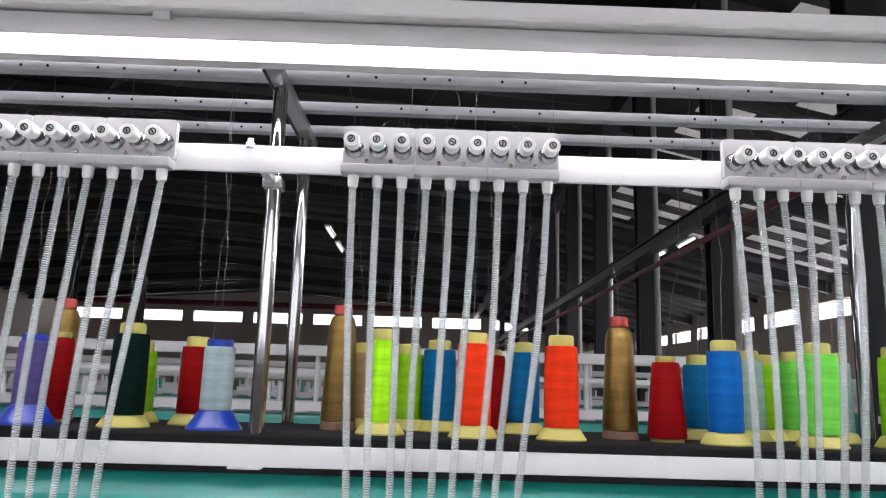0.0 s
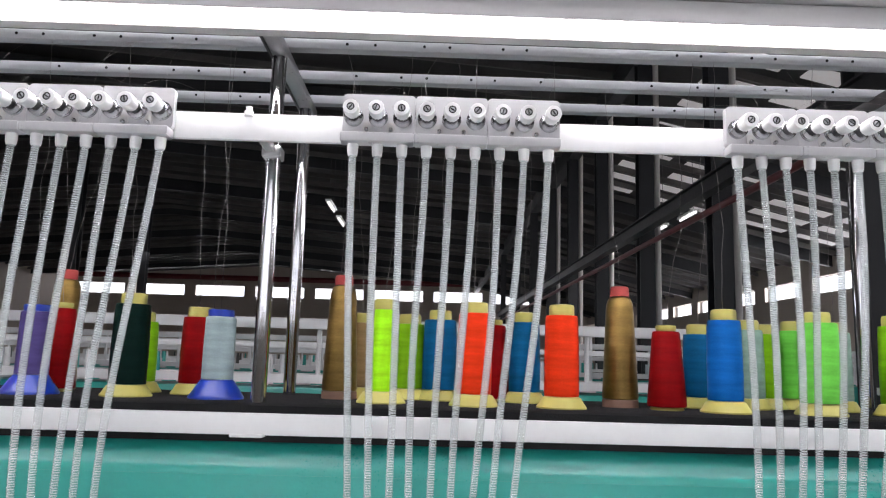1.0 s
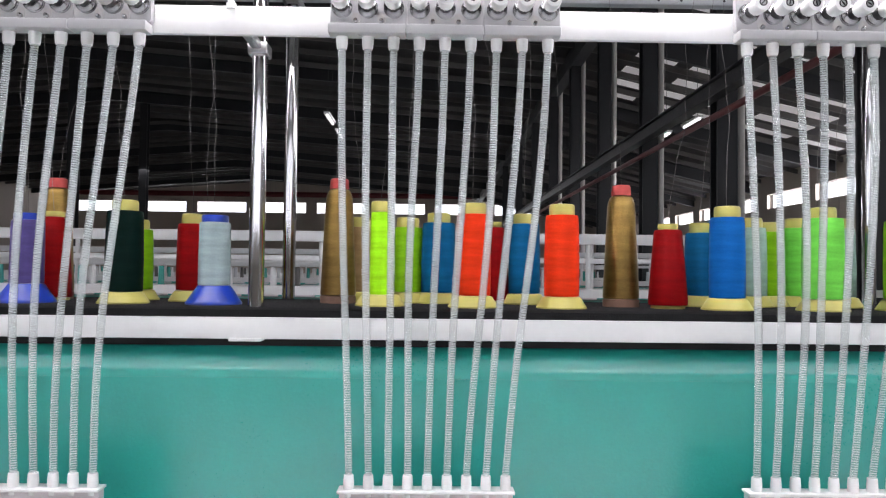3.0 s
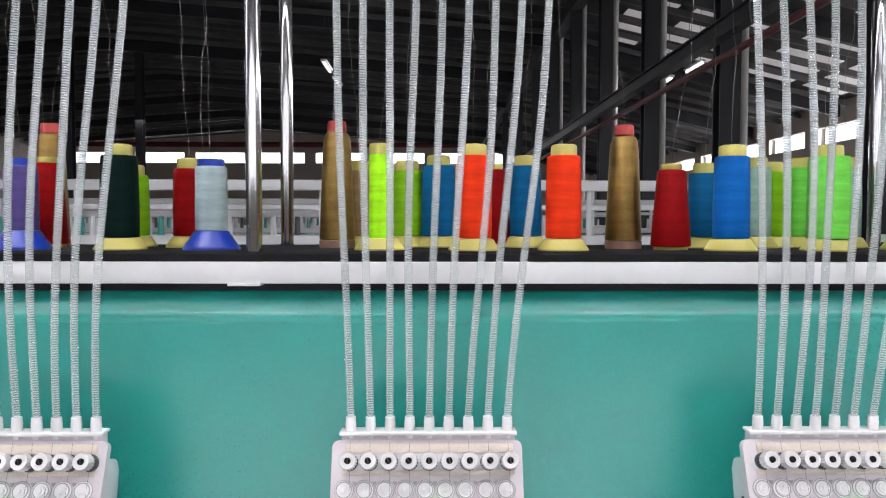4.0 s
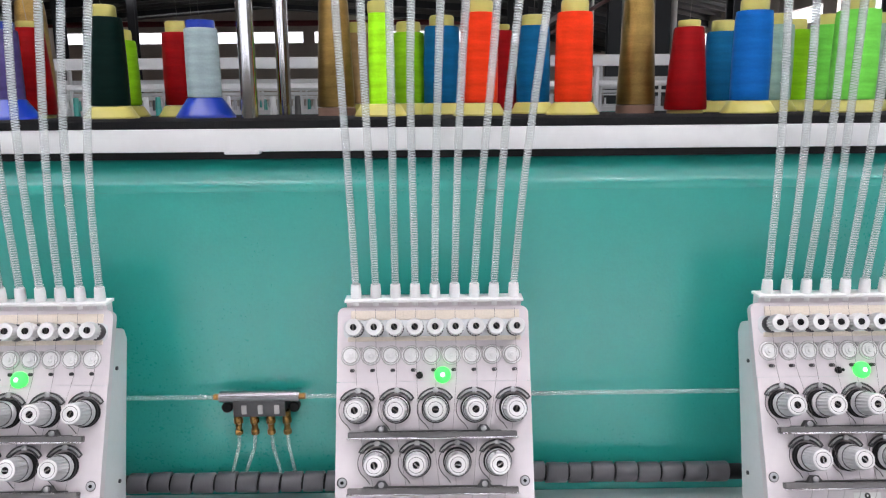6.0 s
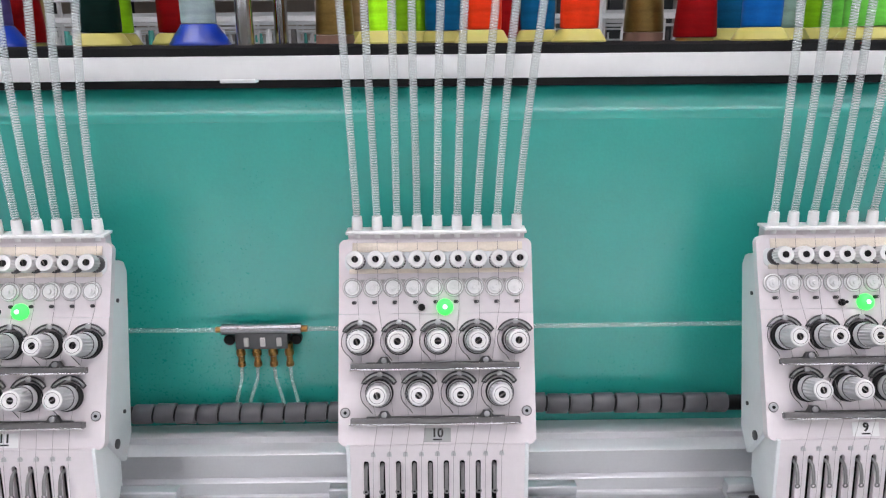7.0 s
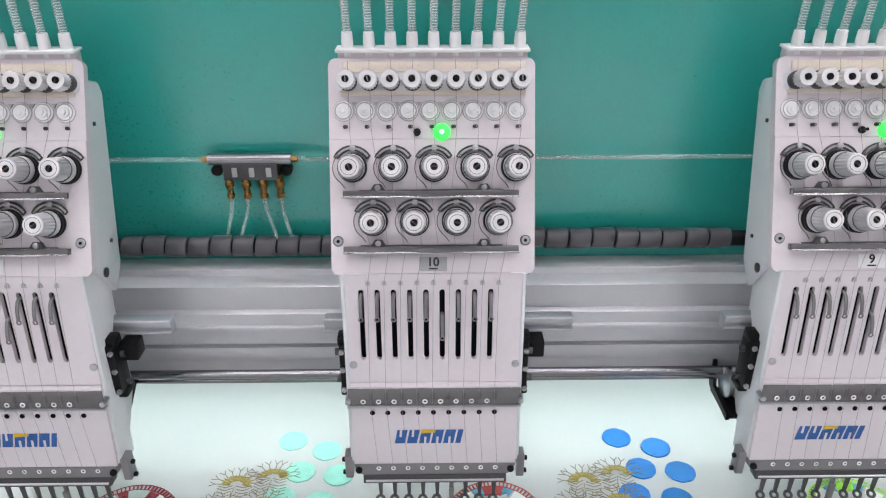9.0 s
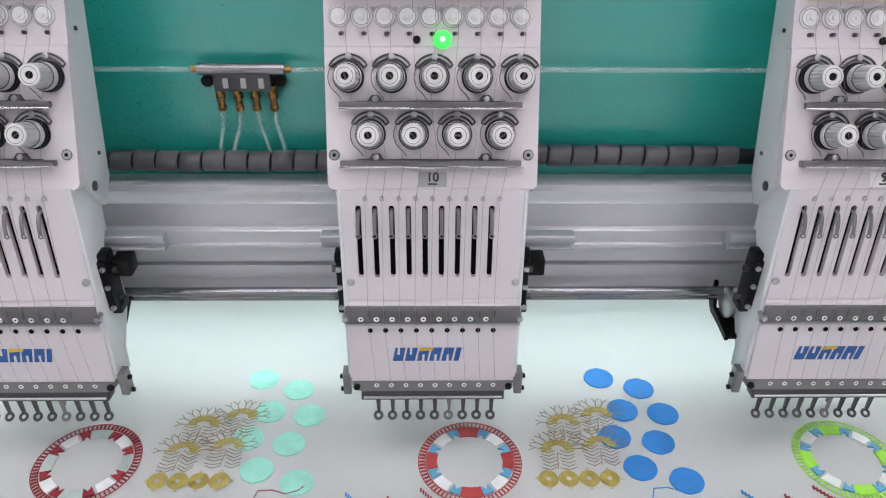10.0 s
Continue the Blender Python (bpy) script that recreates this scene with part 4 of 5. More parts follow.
    for k in range(6):
        x0 = -0.035 + 0.0118 * k
        w = 0.0098 if k != 5 else 0.005
        bm = B()
        slab(bm, [(x0 - 0.001, -0.0066), (x0 - 0.001 + w, -0.0066), (x0 + 0.002 + w, 0.0066), (x0 + 0.002, 0.0066)], 0, 0.0005, m)
        part("brand_block", bm, M_blue, hd, "blue slanted brand block")
        if k < 5:
            bm = B()
            up = 0.0034 if k in (0, 1) else -0.0034
            slab(bm, [(x0 + 0.0038, up - 0.0034), (x0 + 0.006, up - 0.0034), (x0 + 0.0066, up + 0.0034), (x0 + 0.0044, up + 0.0034)], 0.0005, 0.0008, m)
            part("brand_gap", bm, M_panel, hd)
    bm = B()
    slab(bm, [(-0.0105, 0.0035), (0.0035, 0.0045), (0.0042, 0.0068), (-0.0098, 0.0068)], 0.0005, 0.0009, m)
    part("brand_flash", bm, M_gold, hd, "yellow brand flash")

    # bottom bar
    m = on_case(-0.002, 0.923)
    bm = B()
    slab(bm, [(-0.081, 0.0), (0.081, 0.0), (0.079, -0.010), (0.072, -0.0125), (-0.072, -0.0125), (-0.079, -0.010)], -0.012, 0.0015, m)
    bb = part("bottom_bar", bm, M_bar, hd, "grey steel bottom bar")
    bm = B()
    box(bm, -0.0725, 0.0725, -0.0225, -0.0126, -0.012, 0.003, 0.0008, m)
    part("foot_rail", bm, M_dark, bb, "dark foot rail")
    bm = B()
    rod(bm, m @ Vector((-0.07, -0.0185, 0.004)), m @ Vector((0.07, -0.0185, 0.004)), 0.0012, 8)
    part("spring_rod", bm, M_steel, bb)
    for x in (-0.0765, 0.0765):
        bm = B()
        lathe(bm, [(0.0036, 0), (0.0036, 0.002), (0.003, 0.003)], 12, m @ Matrix.Translation((x, -0.006, 0.0015)))
        part("bar_screw", bm, M_black, bb)
    for i in range(9):
        x = -0.0585 + 0.0147 * i
        bm = B()
        ring(bm, (on_case(x, 0.9185, 0.002)).translation, 0.0019, 0.0006, on_case(0, 1).to_3x3().to_4x4(), 12, 5)
        part("eyelet", bm, M_plastic, bb)
        # presser foot: shank and ring
        y = -0.055
        if i == 5:
            continue
        bm = B()
        slab(bm, [(x - 0.0028, 0.902), (x + 0.0028, 0.902), (x + 0.0016, 0.8725), (x - 0.0014, 0.8725)], -0.0012, 0.0012, Matrix(((1, 0, 0, 0), (0, 0, 1, y), (0, 1, 0, 0), (0, 0, 0, 1))))
        ft = part("presser_foot", bm, M_dark, hd, "small steel presser foot")
        bm = B()
        ring(bm, (x - 0.0006, y - 0.002, 0.8695), 0.0036, 0.0016, tilt_x(35), 16, 6)
        part("foot_ring", bm, M_dark, ft)

    # take-up levers
    for i, s in enumerate(slots):
        bm = B()
        base = on_case(s, 1.0995)
        path = [(0.0, 0.008, -0.014), (0.0, 0.010, 0.0), (0.0, 0.008, 0.004), (0.0, 0.003, 0.0070), (0.0, -0.003, 0.0085), (0.0, -0.008, 0.0090)]
        pipe(bm, [base @ Vector(p) for p in path], 0.0017, 8)
        ring(bm, base @ Vector((0.0, -0.0100, 0.0092)), 0.0019, 0.0008, on_case(0, 1).to_3x3().to_4x4(), 12, 5)
        lv = part("take_up_lever", bm, M_bar, hd, "bent steel take-up lever")
        if i == 5:
            lv.name = "running_lever"

    # running needle bar
    x, y = -0.0585 + 0.0147 * 5, -0.055
    bm = B()
    rod(bm, (x, y + 0.001, 0.925), (x, y + 0.001, 0.884), 0.0024, 10)
    slab(bm, [(x - 0.0026, 0.91), (x + 0.0026, 0.91), (x + 0.0012, 0.8745), (x - 0.0012, 0.8745)], -0.0022, 0.0002, Matrix(((1, 0, 0, 0), (0, 0, 1, y - 0.001), (0, 1, 0, 0), (0, 0, 0, 1))))
    rod(bm, (x, y, 0.884), (x, y, 0.866), 0.0007, 8, 0.0004)
    ring(bm, (x - 0.0006, y - 0.002, 0.8695), 0.0036, 0.0016, tilt_x(35), 16, 6)
    part("needle_bar", bm, M_bar, hd, "steel needle bar with its presser foot")

    # guide rail piece and blocks behind the case
    bm = B()
    prism(bm, [(-0.006, 1.0435), (-0.009, 1.0455), (-0.009, 1.0475), (-0.004, 1.0480), (-0.004, 1.0515), (-0.0075, 1.0525), (-0.0075, 1.0590), (-0.0065, 1.0600),
               (0.0055, 1.0600), (0.0055, 1.0435)], -0.111, 0.137, 0.0004)
    part("slide_rail", bm, M_rail, hd, "short aluminium slide rail")
    for sx in (-0.089, 0.085):
        bm = B()
        box(bm, sx - 0.005, sx + 0.005, -0.038, -0.014, 0.993, 1.05, 0.002)
        box(bm, sx - 0.0065, sx + 0.0065, -0.034, -0.018, 1.046, 1.056, 0.002)
        box(bm, sx - 0.0065, sx + 0.0065, -0.033, -0.012, 0.986, 0.996, 0.002)
        gb = part("guide_block", bm, M_black, hd, "black guide block")
        for z in (1.043, 1.022, 0.998):
            bm = B()
            lathe(bm, [(0.0026, 0), (0.0026, 0.0025), (0.0014, 0.0026), (0.0014, 0.0012)], 10, Matrix.Translation((sx + (0.0022 if sx > 0 else -0.0022), -0.038, z)) @ FRONT)
            part("block_bolt", bm, M_steel, gb)
        for z in (1.035, 1.002):
            bm = B()
            lathe(bm, [(0.0036, 0), (0.0036, 0.004), (0.002, 0.004), (0.002, 0.002)], 12, Matrix.Translation((sx + (0.006 if sx > 0 else -0.006), -0.026, z)) @ Matrix.Rotation(radians(90 if sx > 0 else -90), 4, "Y"))
            part("block_screw", bm, M_dark, gb)
    bm = B()
    box(bm, 0.0895, 0.107, -0.026, -0.006, 1.026, 1.044, 0.0015)
    part("sensor", bm, M_black, hd, "black sensor block")
    # bobbin side: wheel bracket and cable
    bm = B()
    prism(bm, [(0.055, 0.962), (0.075, 0.962), (0.055, 0.927), (0.0, 0.922), (0.0, 0.929), (0.045, 0.934)], -0.085, -0.081)
    box(bm, -0.085, -0.05, 0.0, 0.05, 0.924, 0.928)
    part("wheel_bracket", bm, M_black, hd, "black wheel bracket")
    bm = B()
    lathe(bm, [(0.015, 0), (0.017, 0.001), (0.017, 0.004), (0.013, 0.005), (0.013, 0.01), (0.017, 0.011), (0.017, 0.014), (0.015, 0.015)], 24,
          Matrix.Translation((-0.0805, 0.032, 0.949)) @ Matrix.Rotation(radians(90), 4, "Y"))
    part("wheel", bm, M_steel, hd, "small steel guide wheel")
    bm = B()
    pipe(bm, [(0.064, 0.05, 0.955), (0.060, 0.03, 0.93), (0.056, 0.012, 0.912), (0.060, 0.0, 0.905)], 0.0022, 8)
    part("cable", bm, M_black, hd, "thin black cable")
    for sx, mat_ in ((-0.089, M_bar), (0.085, M_bar)):
        bm = B()
        box(bm, sx - 0.004, sx + 0.004, -0.06, -0.046, 0.902, 0.93, 0.001)
        lk = part("side_lug", bm, mat_, hd)
        for z in (0.904, 0.921):
            bm = B()
            lathe(bm, [(0.0026, 0), (0.0026, 0.003), (0.0018, 0.0035)], 10, Matrix.Translation((sx + (0.004 if sx > 0 else -0.004), -0.053, z)) @ Matrix.Rotation(radians(90 if sx > 0 else -90), 4, "Y"))
            part("lug_screw", bm, M_black, lk)

    for sx, turn in ((-0.092, -90), (0.088, 90)):
        for y, z, q in ((-0.012, 1.118, 0.0048), (0.012, 1.14, 0.002), (0.03, 1.25, 0.002)):
            bm = B()
            lathe(bm, [(q, 0), (q, 0.0014), (q * 0.6, 0.0018)], 14, Matrix.Translation((sx, y, z)) @ Matrix.Rotation(radians(turn), 4, "Y"))
            part("side_bolt", bm, M_dark, hd)
    # hot core of the indicator lamp
    bm = B()
    lathe(bm, [(0.0042, 0.0045), (0.0036, 0.0068), (0.001, 0.0082)], 14, on_panel(0.0065, 1.2475))
    part("lamp_core", bm, M_core, hd, "bright lamp core")

    # threads down the front of the head
    rng = random.Random(8)
    for i in range(9):
        x0 = -0.0765 + 0.0191 * i
        pts = [on_panel(x0, 1.306, 0.003).translation, on_panel(x0 + 0.001, 1.25, 0.003).translation,
               on_panel(x0 * 0.9 + rng.uniform(-0.004, 0.004), 1.20, 0.012).translation, on_panel(slots[i] + 0.012, 1.15, 0.012).translation,
               on_case(slots[i] + 0.0068, 1.122, 0.002).translation, on_case(slots[i] + 0.005, 1.0, 0.0075).translation,
               on_case(-0.0625 + 0.0149 * i + 0.004, 0.9185, 0.0035).translation]
        part("needle_thread", pipe(B(), pts, 0.00016, 4), M_thread, hd)
    return hd


center = head()
HEADS = [center] + [copy_thing(center, pose(dx, 0, 0.865)) for dx in (-0.4, 0.4)]
for hd, text in zip(HEADS, ("10", "11", "9")):
    ORIGIN[hd] = Vector(hd.location)
    bm = glyphs(text, 0.0112)
    bmesh.ops.transform(bm, matrix=on_panel(-0.002, 1.1393, 0.0019), verts=bm.verts[:])
    bmesh.ops.translate(bm, verts=bm.verts[:], vec=(hd.location.x, 0, 0))
    part("number", bm, M_ink, hd, "black head number")
for hd in HEADS[1:]:
    for o in hd.children:
        if o.name.startswith("number_label"):
            o.data = o.data.copy()
            o.data.materials[0] = M_plastic
            tagged(o, "small white number label")


# ---- air manifold, hoses and spiral conduit ----
def manifold(dx):
    mf = thing("air_manifold", -0.193 + dx, 0.12, 1.1430, "chrome air manifold with four brass fittings", "manifold")
    bm = B()
    rod(bm, (-0.237 + dx, 0.106, 1.1875), (-0.150 + dx, 0.106, 1.1875), 0.0062, 20)
    part("barrel", bm, M_shaft, mf)
    for x in (-0.2435, -0.150):
        bm = B()
        rod(bm, (x + dx, 0.106, 1.1875), (x + dx + 0.0065, 0.106, 1.1875), 0.0036, 6)
        part("end_fitting", bm, M_brass, mf)
    bm = B()
    box(bm, -0.222 + dx, -0.165 + dx, 0.100, 0.1225, 1.1660, 1.1840, 0.001)
    part("block", bm, M_dark, mf, "dark grey fitting block")
    for k in range(4):
        x = -0.2185 + 0.0178 * k + dx
        bm = B()
        lathe(bm, [(0.0045, 0), (0.0045, -0.008), (0.0052, -0.009), (0.0052, -0.014), (0.0036, -0.015), (0.0036, -0.022), (0.0046, -0.023), (0.0046, -0.027)], 8, Matrix.Translation((x, 0.106, 1.1710)))
        part("brass_fitting", bm, M_brass, mf, "brass hose fitting")
        bm = B()
        s = (-1, -1.3, 1.0, 0.8)[k] * 0.006
        pipe(bm, [(x, 0.106, 1.1450), (x + s * 0.2, 0.105, 1.1280), (x + s, 0.103, 1.1110), (x + s * 1.9, 0.100, 1.09)], 0.0021, 8)
        part("small_hose", bm, M_pipe, mf, "thin milky air hose")
        if k < 3:
            bm = B()
            box(bm, x + 0.0062, x + 0.0116, 0.0975, 0.1005, 1.1700, 1.1800, 0.0008)
            part("window", bm, M_groove, mf)
    for x in (-0.232, -0.158):
        bm = B()
        lathe(bm, [(0.0056, 0), (0.0062, 0.002), (0.0062, 0.010), (0.005, 0.011)], 14, Matrix.Translation((x + dx, 0.1225, 1.1720)) @ FRONT)
        part("thumb_screw", bm, M_black, mf)


manifold(0)
bm = B()
rod(bm, (-1.9, 0.1185, 1.1860), (-0.2436, 0.106, 1.1870), 0.0027, 10)
solid("air_line", bm, M_pipe, "thin milky air line along the green cover", "hose")
bm = B()
rod(bm, (-0.1435, 0.106, 1.1870), (1.9, 0.1185, 1.1840), 0.0027, 10)
solid("air_line", bm, M_pipe, "thin milky air line along the green cover", "hose")


def conduit(x0, x1, z0, z1):
    c = thing("spiral_conduit", (x0 + x1) / 2, 0.1, min(z0, z1) - 0.011, "grey spiral-wrapped cable conduit with black gaps", "cable", "cable conduits")
    bm = B()
    rod(bm, (x0 - 0.03, 0.1, z0), (x1 + 0.03, 0.1, z1), 0.0088, 14)
    part("cable", bm, M_black, c, "black cable core")
    n = round((x1 - x0) / 0.0245)
    for k in range(n):
        a, b = k / n, (k + 1) / n
        xa, xb = x0 + (x1 - x0) * a, x0 + (x1 - x0) * b - 0.0027
        za, zb = z0 + (z1 - z0) * a, z0 + (z1 - z0) * b
        bm = B()
        lathe(bm, [(0.0106, 0), (0.0112, 0.001), (0.0112, xb - xa - 0.001), (0.0106, xb - xa)], 18,
              Matrix.Translation((xa, 0.1 + 0.0007 * math.sin(k * 2.1), za + 0.0006 * math.sin(k * 1.7))) @ Matrix.Rotation(radians(90), 4, "Y"))
        for v in bm.verts:
            v.co.x += (v.co.z - za) * 0.1
        part("wrap", bm, M_conduit, c)


conduit(-0.342, -0.075, 1.089, 1.0885)
conduit(0.07, 0.326, 1.0965, 1.094)


# ---- thread spools ----
def spool(x, y, kind, colour, base=None, name="thread_spool", label="", r=None, h=None):
    sp = thing(name, x, y, 1.487, label, "thread spool", "thread spools")
    at = Matrix.Translation((x, y, 1.487)) @ Matrix.Rotation(x * 37, 4, "Z")
    th = thread_mat("thread", colour, 0.85 if kind == "gold" else 0.0)
    if kind == "king":
        r, h, base = r or 0.0205, h or 0.122, base or M_ybase
        lathe(b1 := B(), [(0.0295, 0), (0.0295, 0.0018), (0.0285, 0.0028), (0.0225, 0.0125), (0.0200, 0.0135), (0.016, 0.0136)], 32, at)
        part("base", b1, base, sp, "flared plastic base")
        lathe(b2 := B(), [(0.0122, 0.0137), (r * 0.985, 0.0142), (r, 0.017), (r * 1.005, h * 0.45), (r * 0.96, h - 0.022), (r * 0.93, h - 0.0142), (r * 0.9, h - 0.0132), (0.0118, h - 0.013)], 40, at)
        part("winding", b2, th, sp)
        rt = min(0.0150, r * 0.98)
        lathe(b3 := B(), [(rt, h - 0.0129), (rt, h - 0.003), (rt - 0.001, h - 0.0005), (rt - 0.003, h), (rt - 0.004, h), (rt - 0.005, h - 0.008)], 28, at)
        part("neck", b3, base, sp, "plastic spool neck")
    elif kind == "blue":
        r, h = r or 0.0185, h or 0.105
        lathe(b1 := B(), [(0.0325, 0), (0.0325, 0.002), (0.031, 0.004), (0.0195, 0.021), (0.0185, 0.022)], 32, at)
        part("base", b1, M_bbase, sp, "wide blue plastic base")
        lathe(b2 := B(), [(0.0122, 0.0222), (r, 0.0226), (r, 0.05), (r * 0.97, h - 0.010), (r * 0.92, h - 0.0085), (0.012, h - 0.0083)], 40, at)
        part("winding", b2, th, sp)
        lathe(b3 := B(), [(0.0155, h - 0.0081), (0.0158, h - 0.002), (0.015, h), (0.0125, h), (0.0115, h - 0.006)], 28, at, (0, 1, 0.0006))
        part("neck", b3, M_bbase, sp, "blue ribbed neck")
    elif kind == "gold":
        h = h or 0.152
        lathe(b1 := B(), [(0.0225, 0), (0.0225, 0.009), (0.0215, 0.0095)], 28, at)
        part("base", b1, M_card, sp, "brown card tube end")
        lathe(b2 := B(), [(0.020, 0.0097), (0.0222, 0.0105), (0.0225, 0.013), (0.0175, h - 0.032), (0.0165, h - 0.022), (0.0140, h - 0.0155), (0.0105, h - 0.013)], 40, at)
        part("winding", b2, th, sp)
        lathe(b3 := B(), [(0.0122, h - 0.0128), (0.0116, h - 0.002), (0.0105, h), (0.008, h), (0.007, h - 0.006)], 24, at)
        part("tube_end", b3, M_rtop, sp, "red card tube end")
    else:
        r, h = r or 0.0235, h or 0.102
        lathe(b1 := B(), [(0.020, 0), (0.020, 0.003), (0.019, 0.0035)], 24, at)
        part("base", b1, M_ybase, sp, "yellow plastic foot")
        lathe(b2 := B(), [(0.0185, 0.0037), (r - 0.0006, 0.0042), (r, 0.007), (r * 0.71, h - 0.010), (r * 0.66, h - 0.0075), (0.011, h - 0.007)], 40, at)
        part("winding", b2, th, sp)
        lathe(b3 := B(), [(0.0115, h - 0.0068), (0.0125, h - 0.004), (0.0125, h - 0.001), (0.0115, h), (0.009, h), (0.0085, h - 0.005)], 28, at, (1, 2, 0.001))
        part("neck", b3, M_ybase, sp, "yellow crown neck")


RED, ORANGE, DRED = (0.48, 0.020, 0.010), (0.68, 0.036, 0.008), (0.22, 0.004, 0.005)
BLUE, TEAL, NEON, GREEN = (0.004, 0.10, 0.36), (0.004, 0.10, 0.24), (0.36, 0.85, 0.015), (0.14, 0.56, 0.07)
LIME, MINT, DKGREEN, PURPLE = (0.20, 0.48, 0.01), (0.24, 0.37, 0.31), (0.002, 0.011, 0.009), (0.070, 0.054, 0.17)
SILVER, GOLDT, TAN = (0.27, 0.35, 0.36), (0.27, 0.175, 0.055), (0.28, 0.19, 0.09)
L = "spool of %s polyester thread on a yellow plastic base"
spool(-0.362, 0.19, "king", DKGREEN, label=L % "dark green", r=0.0215)
spool(-0.2555, 0.19, "blue", SILVER, label="spool of silver-grey thread on a wide blue base")
spool(-0.476, 0.19, "blue", PURPLE, label="spool of purple thread on a wide blue base")
spool(-0.059, 0.19, "king", NEON, label=L % "neon yellow-green", r=0.0125, h=0.124)
spool(0.051, 0.177, "king", ORANGE, label=L % "orange-red")
spool(0.155, 0.177, "king", ORANGE, label=L % "orange-red")
spool(0.351, 0.177, "king", BLUE, label=L % "bright blue")
spool(0.465, 0.177, "king", GREEN, label=L % "bright green", r=0.0235)
spool(0.575, 0.20, "king", LIME, label=L % "lime green")
spool(0.288, 0.20, "cone", DRED, label="cone of dark red thread, part used")
spool(0.240, 0.235, "gold", GOLDT, label="tall cone of metallic gold thread on a card tube")
spool(-0.117, 0.255, "gold", GOLDT, label="tall cone of metallic gold thread on a card tube", h=0.158)
spool(-0.094, 0.295, "king", TAN, label=L % "tan brown", h=0.112)
spool(-0.030, 0.29, "king", LIME, label=L % "lime green", h=0.112)
spool(0.011, 0.28, "king", TEAL, label=L % "teal blue", h=0.118, r=0.0225)
spool(0.083, 0.292, "cone", DRED, label="cone of dark red thread", h=0.108)
spool(0.124, 0.28, "king", TEAL, label=L % "teal blue", h=0.118)
spool(0.352, 0.265, "king", TEAL, label=L % "teal blue", h=0.108)
spool(0.420, 0.272, "king", MINT, label=L % "pale mint", h=0.116)
spool(0.451, 0.295, "king", LIME, label=L % "lime green", h=0.112)
spool(0.537, 0.272, "king", MINT, label=L % "pale mint", h=0.116)
spool(0.495, 0.300, "king", GREEN, label=L % "bright green", h=0.118)
spool(-0.305, 0.265, "king", DRED, label=L % "dark red", h=0.112)
spool(-0.385, 0.285, "king", LIME, label=L % "lime green", h=0.105)
spool(-0.477, 0.252, "cone", DRED, label="cone of dark red thread", h=0.112)
spool(-0.499, 0.303, "gold", GOLDT, label="tall cone of metallic gold thread on a card tube", h=0.160)
spool(0.655, 0.20, "king", BLUE, label=L % "bright blue")
spool(-0.585, 0.20, "king", RED, label=L % "red")


# threads from the spools up to the rails
def loose_threads():
    rng = random.Random(21)
    for x, y, z in ((-0.362, 0.19, 1.61), (-0.2555, 0.19, 1.592), (-0.265, 0.19, 1.592), (-0.305, 0.265, 1.6), (-0.121, 0.255, 1.645), (-0.094, 0.295, 1.6),
                    (-0.059, 0.19, 1.61), (-0.03, 0.29, 1.6), (0.011, 0.28, 1.605), (0.051, 0.19, 1.61), (0.083, 0.292, 1.595), (0.124, 0.28, 1.605),
                    (0.155, 0.19, 1.61), (0.24, 0.235, 1.639), (0.288, 0.2, 1.589), (0.352, 0.265, 1.595), (0.356, 0.19, 1.61), (0.42, 0.272, 1.603),
                    (0.465, 0.19, 1.61), (0.537, 0.272, 1.603), (-0.477, 0.252, 1.6), (-0.499, 0.303, 1.647), (-0.476, 0.19, 1.592)):
        rail_y = min((0.151, 0.253, 0.348), key=lambda r: abs(r - y))
        ex = x + rng.uniform(-0.025, 0.025)
        amp, ph = rng.uniform(0.002, 0.006), rng.uniform(0, 6)
        pts = []
        for k in range(25):
            s = k / 24
            w = math.sin(math.pi * s)
            pts.append((x + (ex - x) * s + w * amp * (math.sin(9 * s + ph) + 0.3 * math.sin(31 * s + 2 * ph)), y + (rail_y - y) * s, z - 0.004 + (1.9095 - z + 0.004) * s))
        bm = pipe(B(), pts, 0.00028, 4)
        solid("loose_thread", bm, M_thread, "thin loose thread rising from a spool", "thread", "", "loose threads")


loose_threads()


def feed_threads():
    rng = random.Random(77)
    for h in (-0.4, 0.0, 0.4):
        for i in range(9):
            x = h - 0.0885 + 0.0253 * i
            ex, ey = x + rng.uniform(-0.03, 0.03), rng.choice((0.143, 0.245, 0.340))
            bend = rng.uniform(-0.012, 0.012)
            pts = []
            for k in range(15):
                s = k / 14
                pts.append((x + (ex - x) * s + bend * math.sin(math.pi * s), 0.034 + (ey - 0.034) * s ** 1.5, 1.8105 + (1.9105 - 1.8105) * s + 0.01 * math.sin(math.pi * s) * (i % 3 - 1)))
            solid("feed_thread", pipe(B(), pts, 0.00013, 4), M_thread, "thin thread running from a rail to a thread plate", "thread", "", "feed threads")


feed_threads()


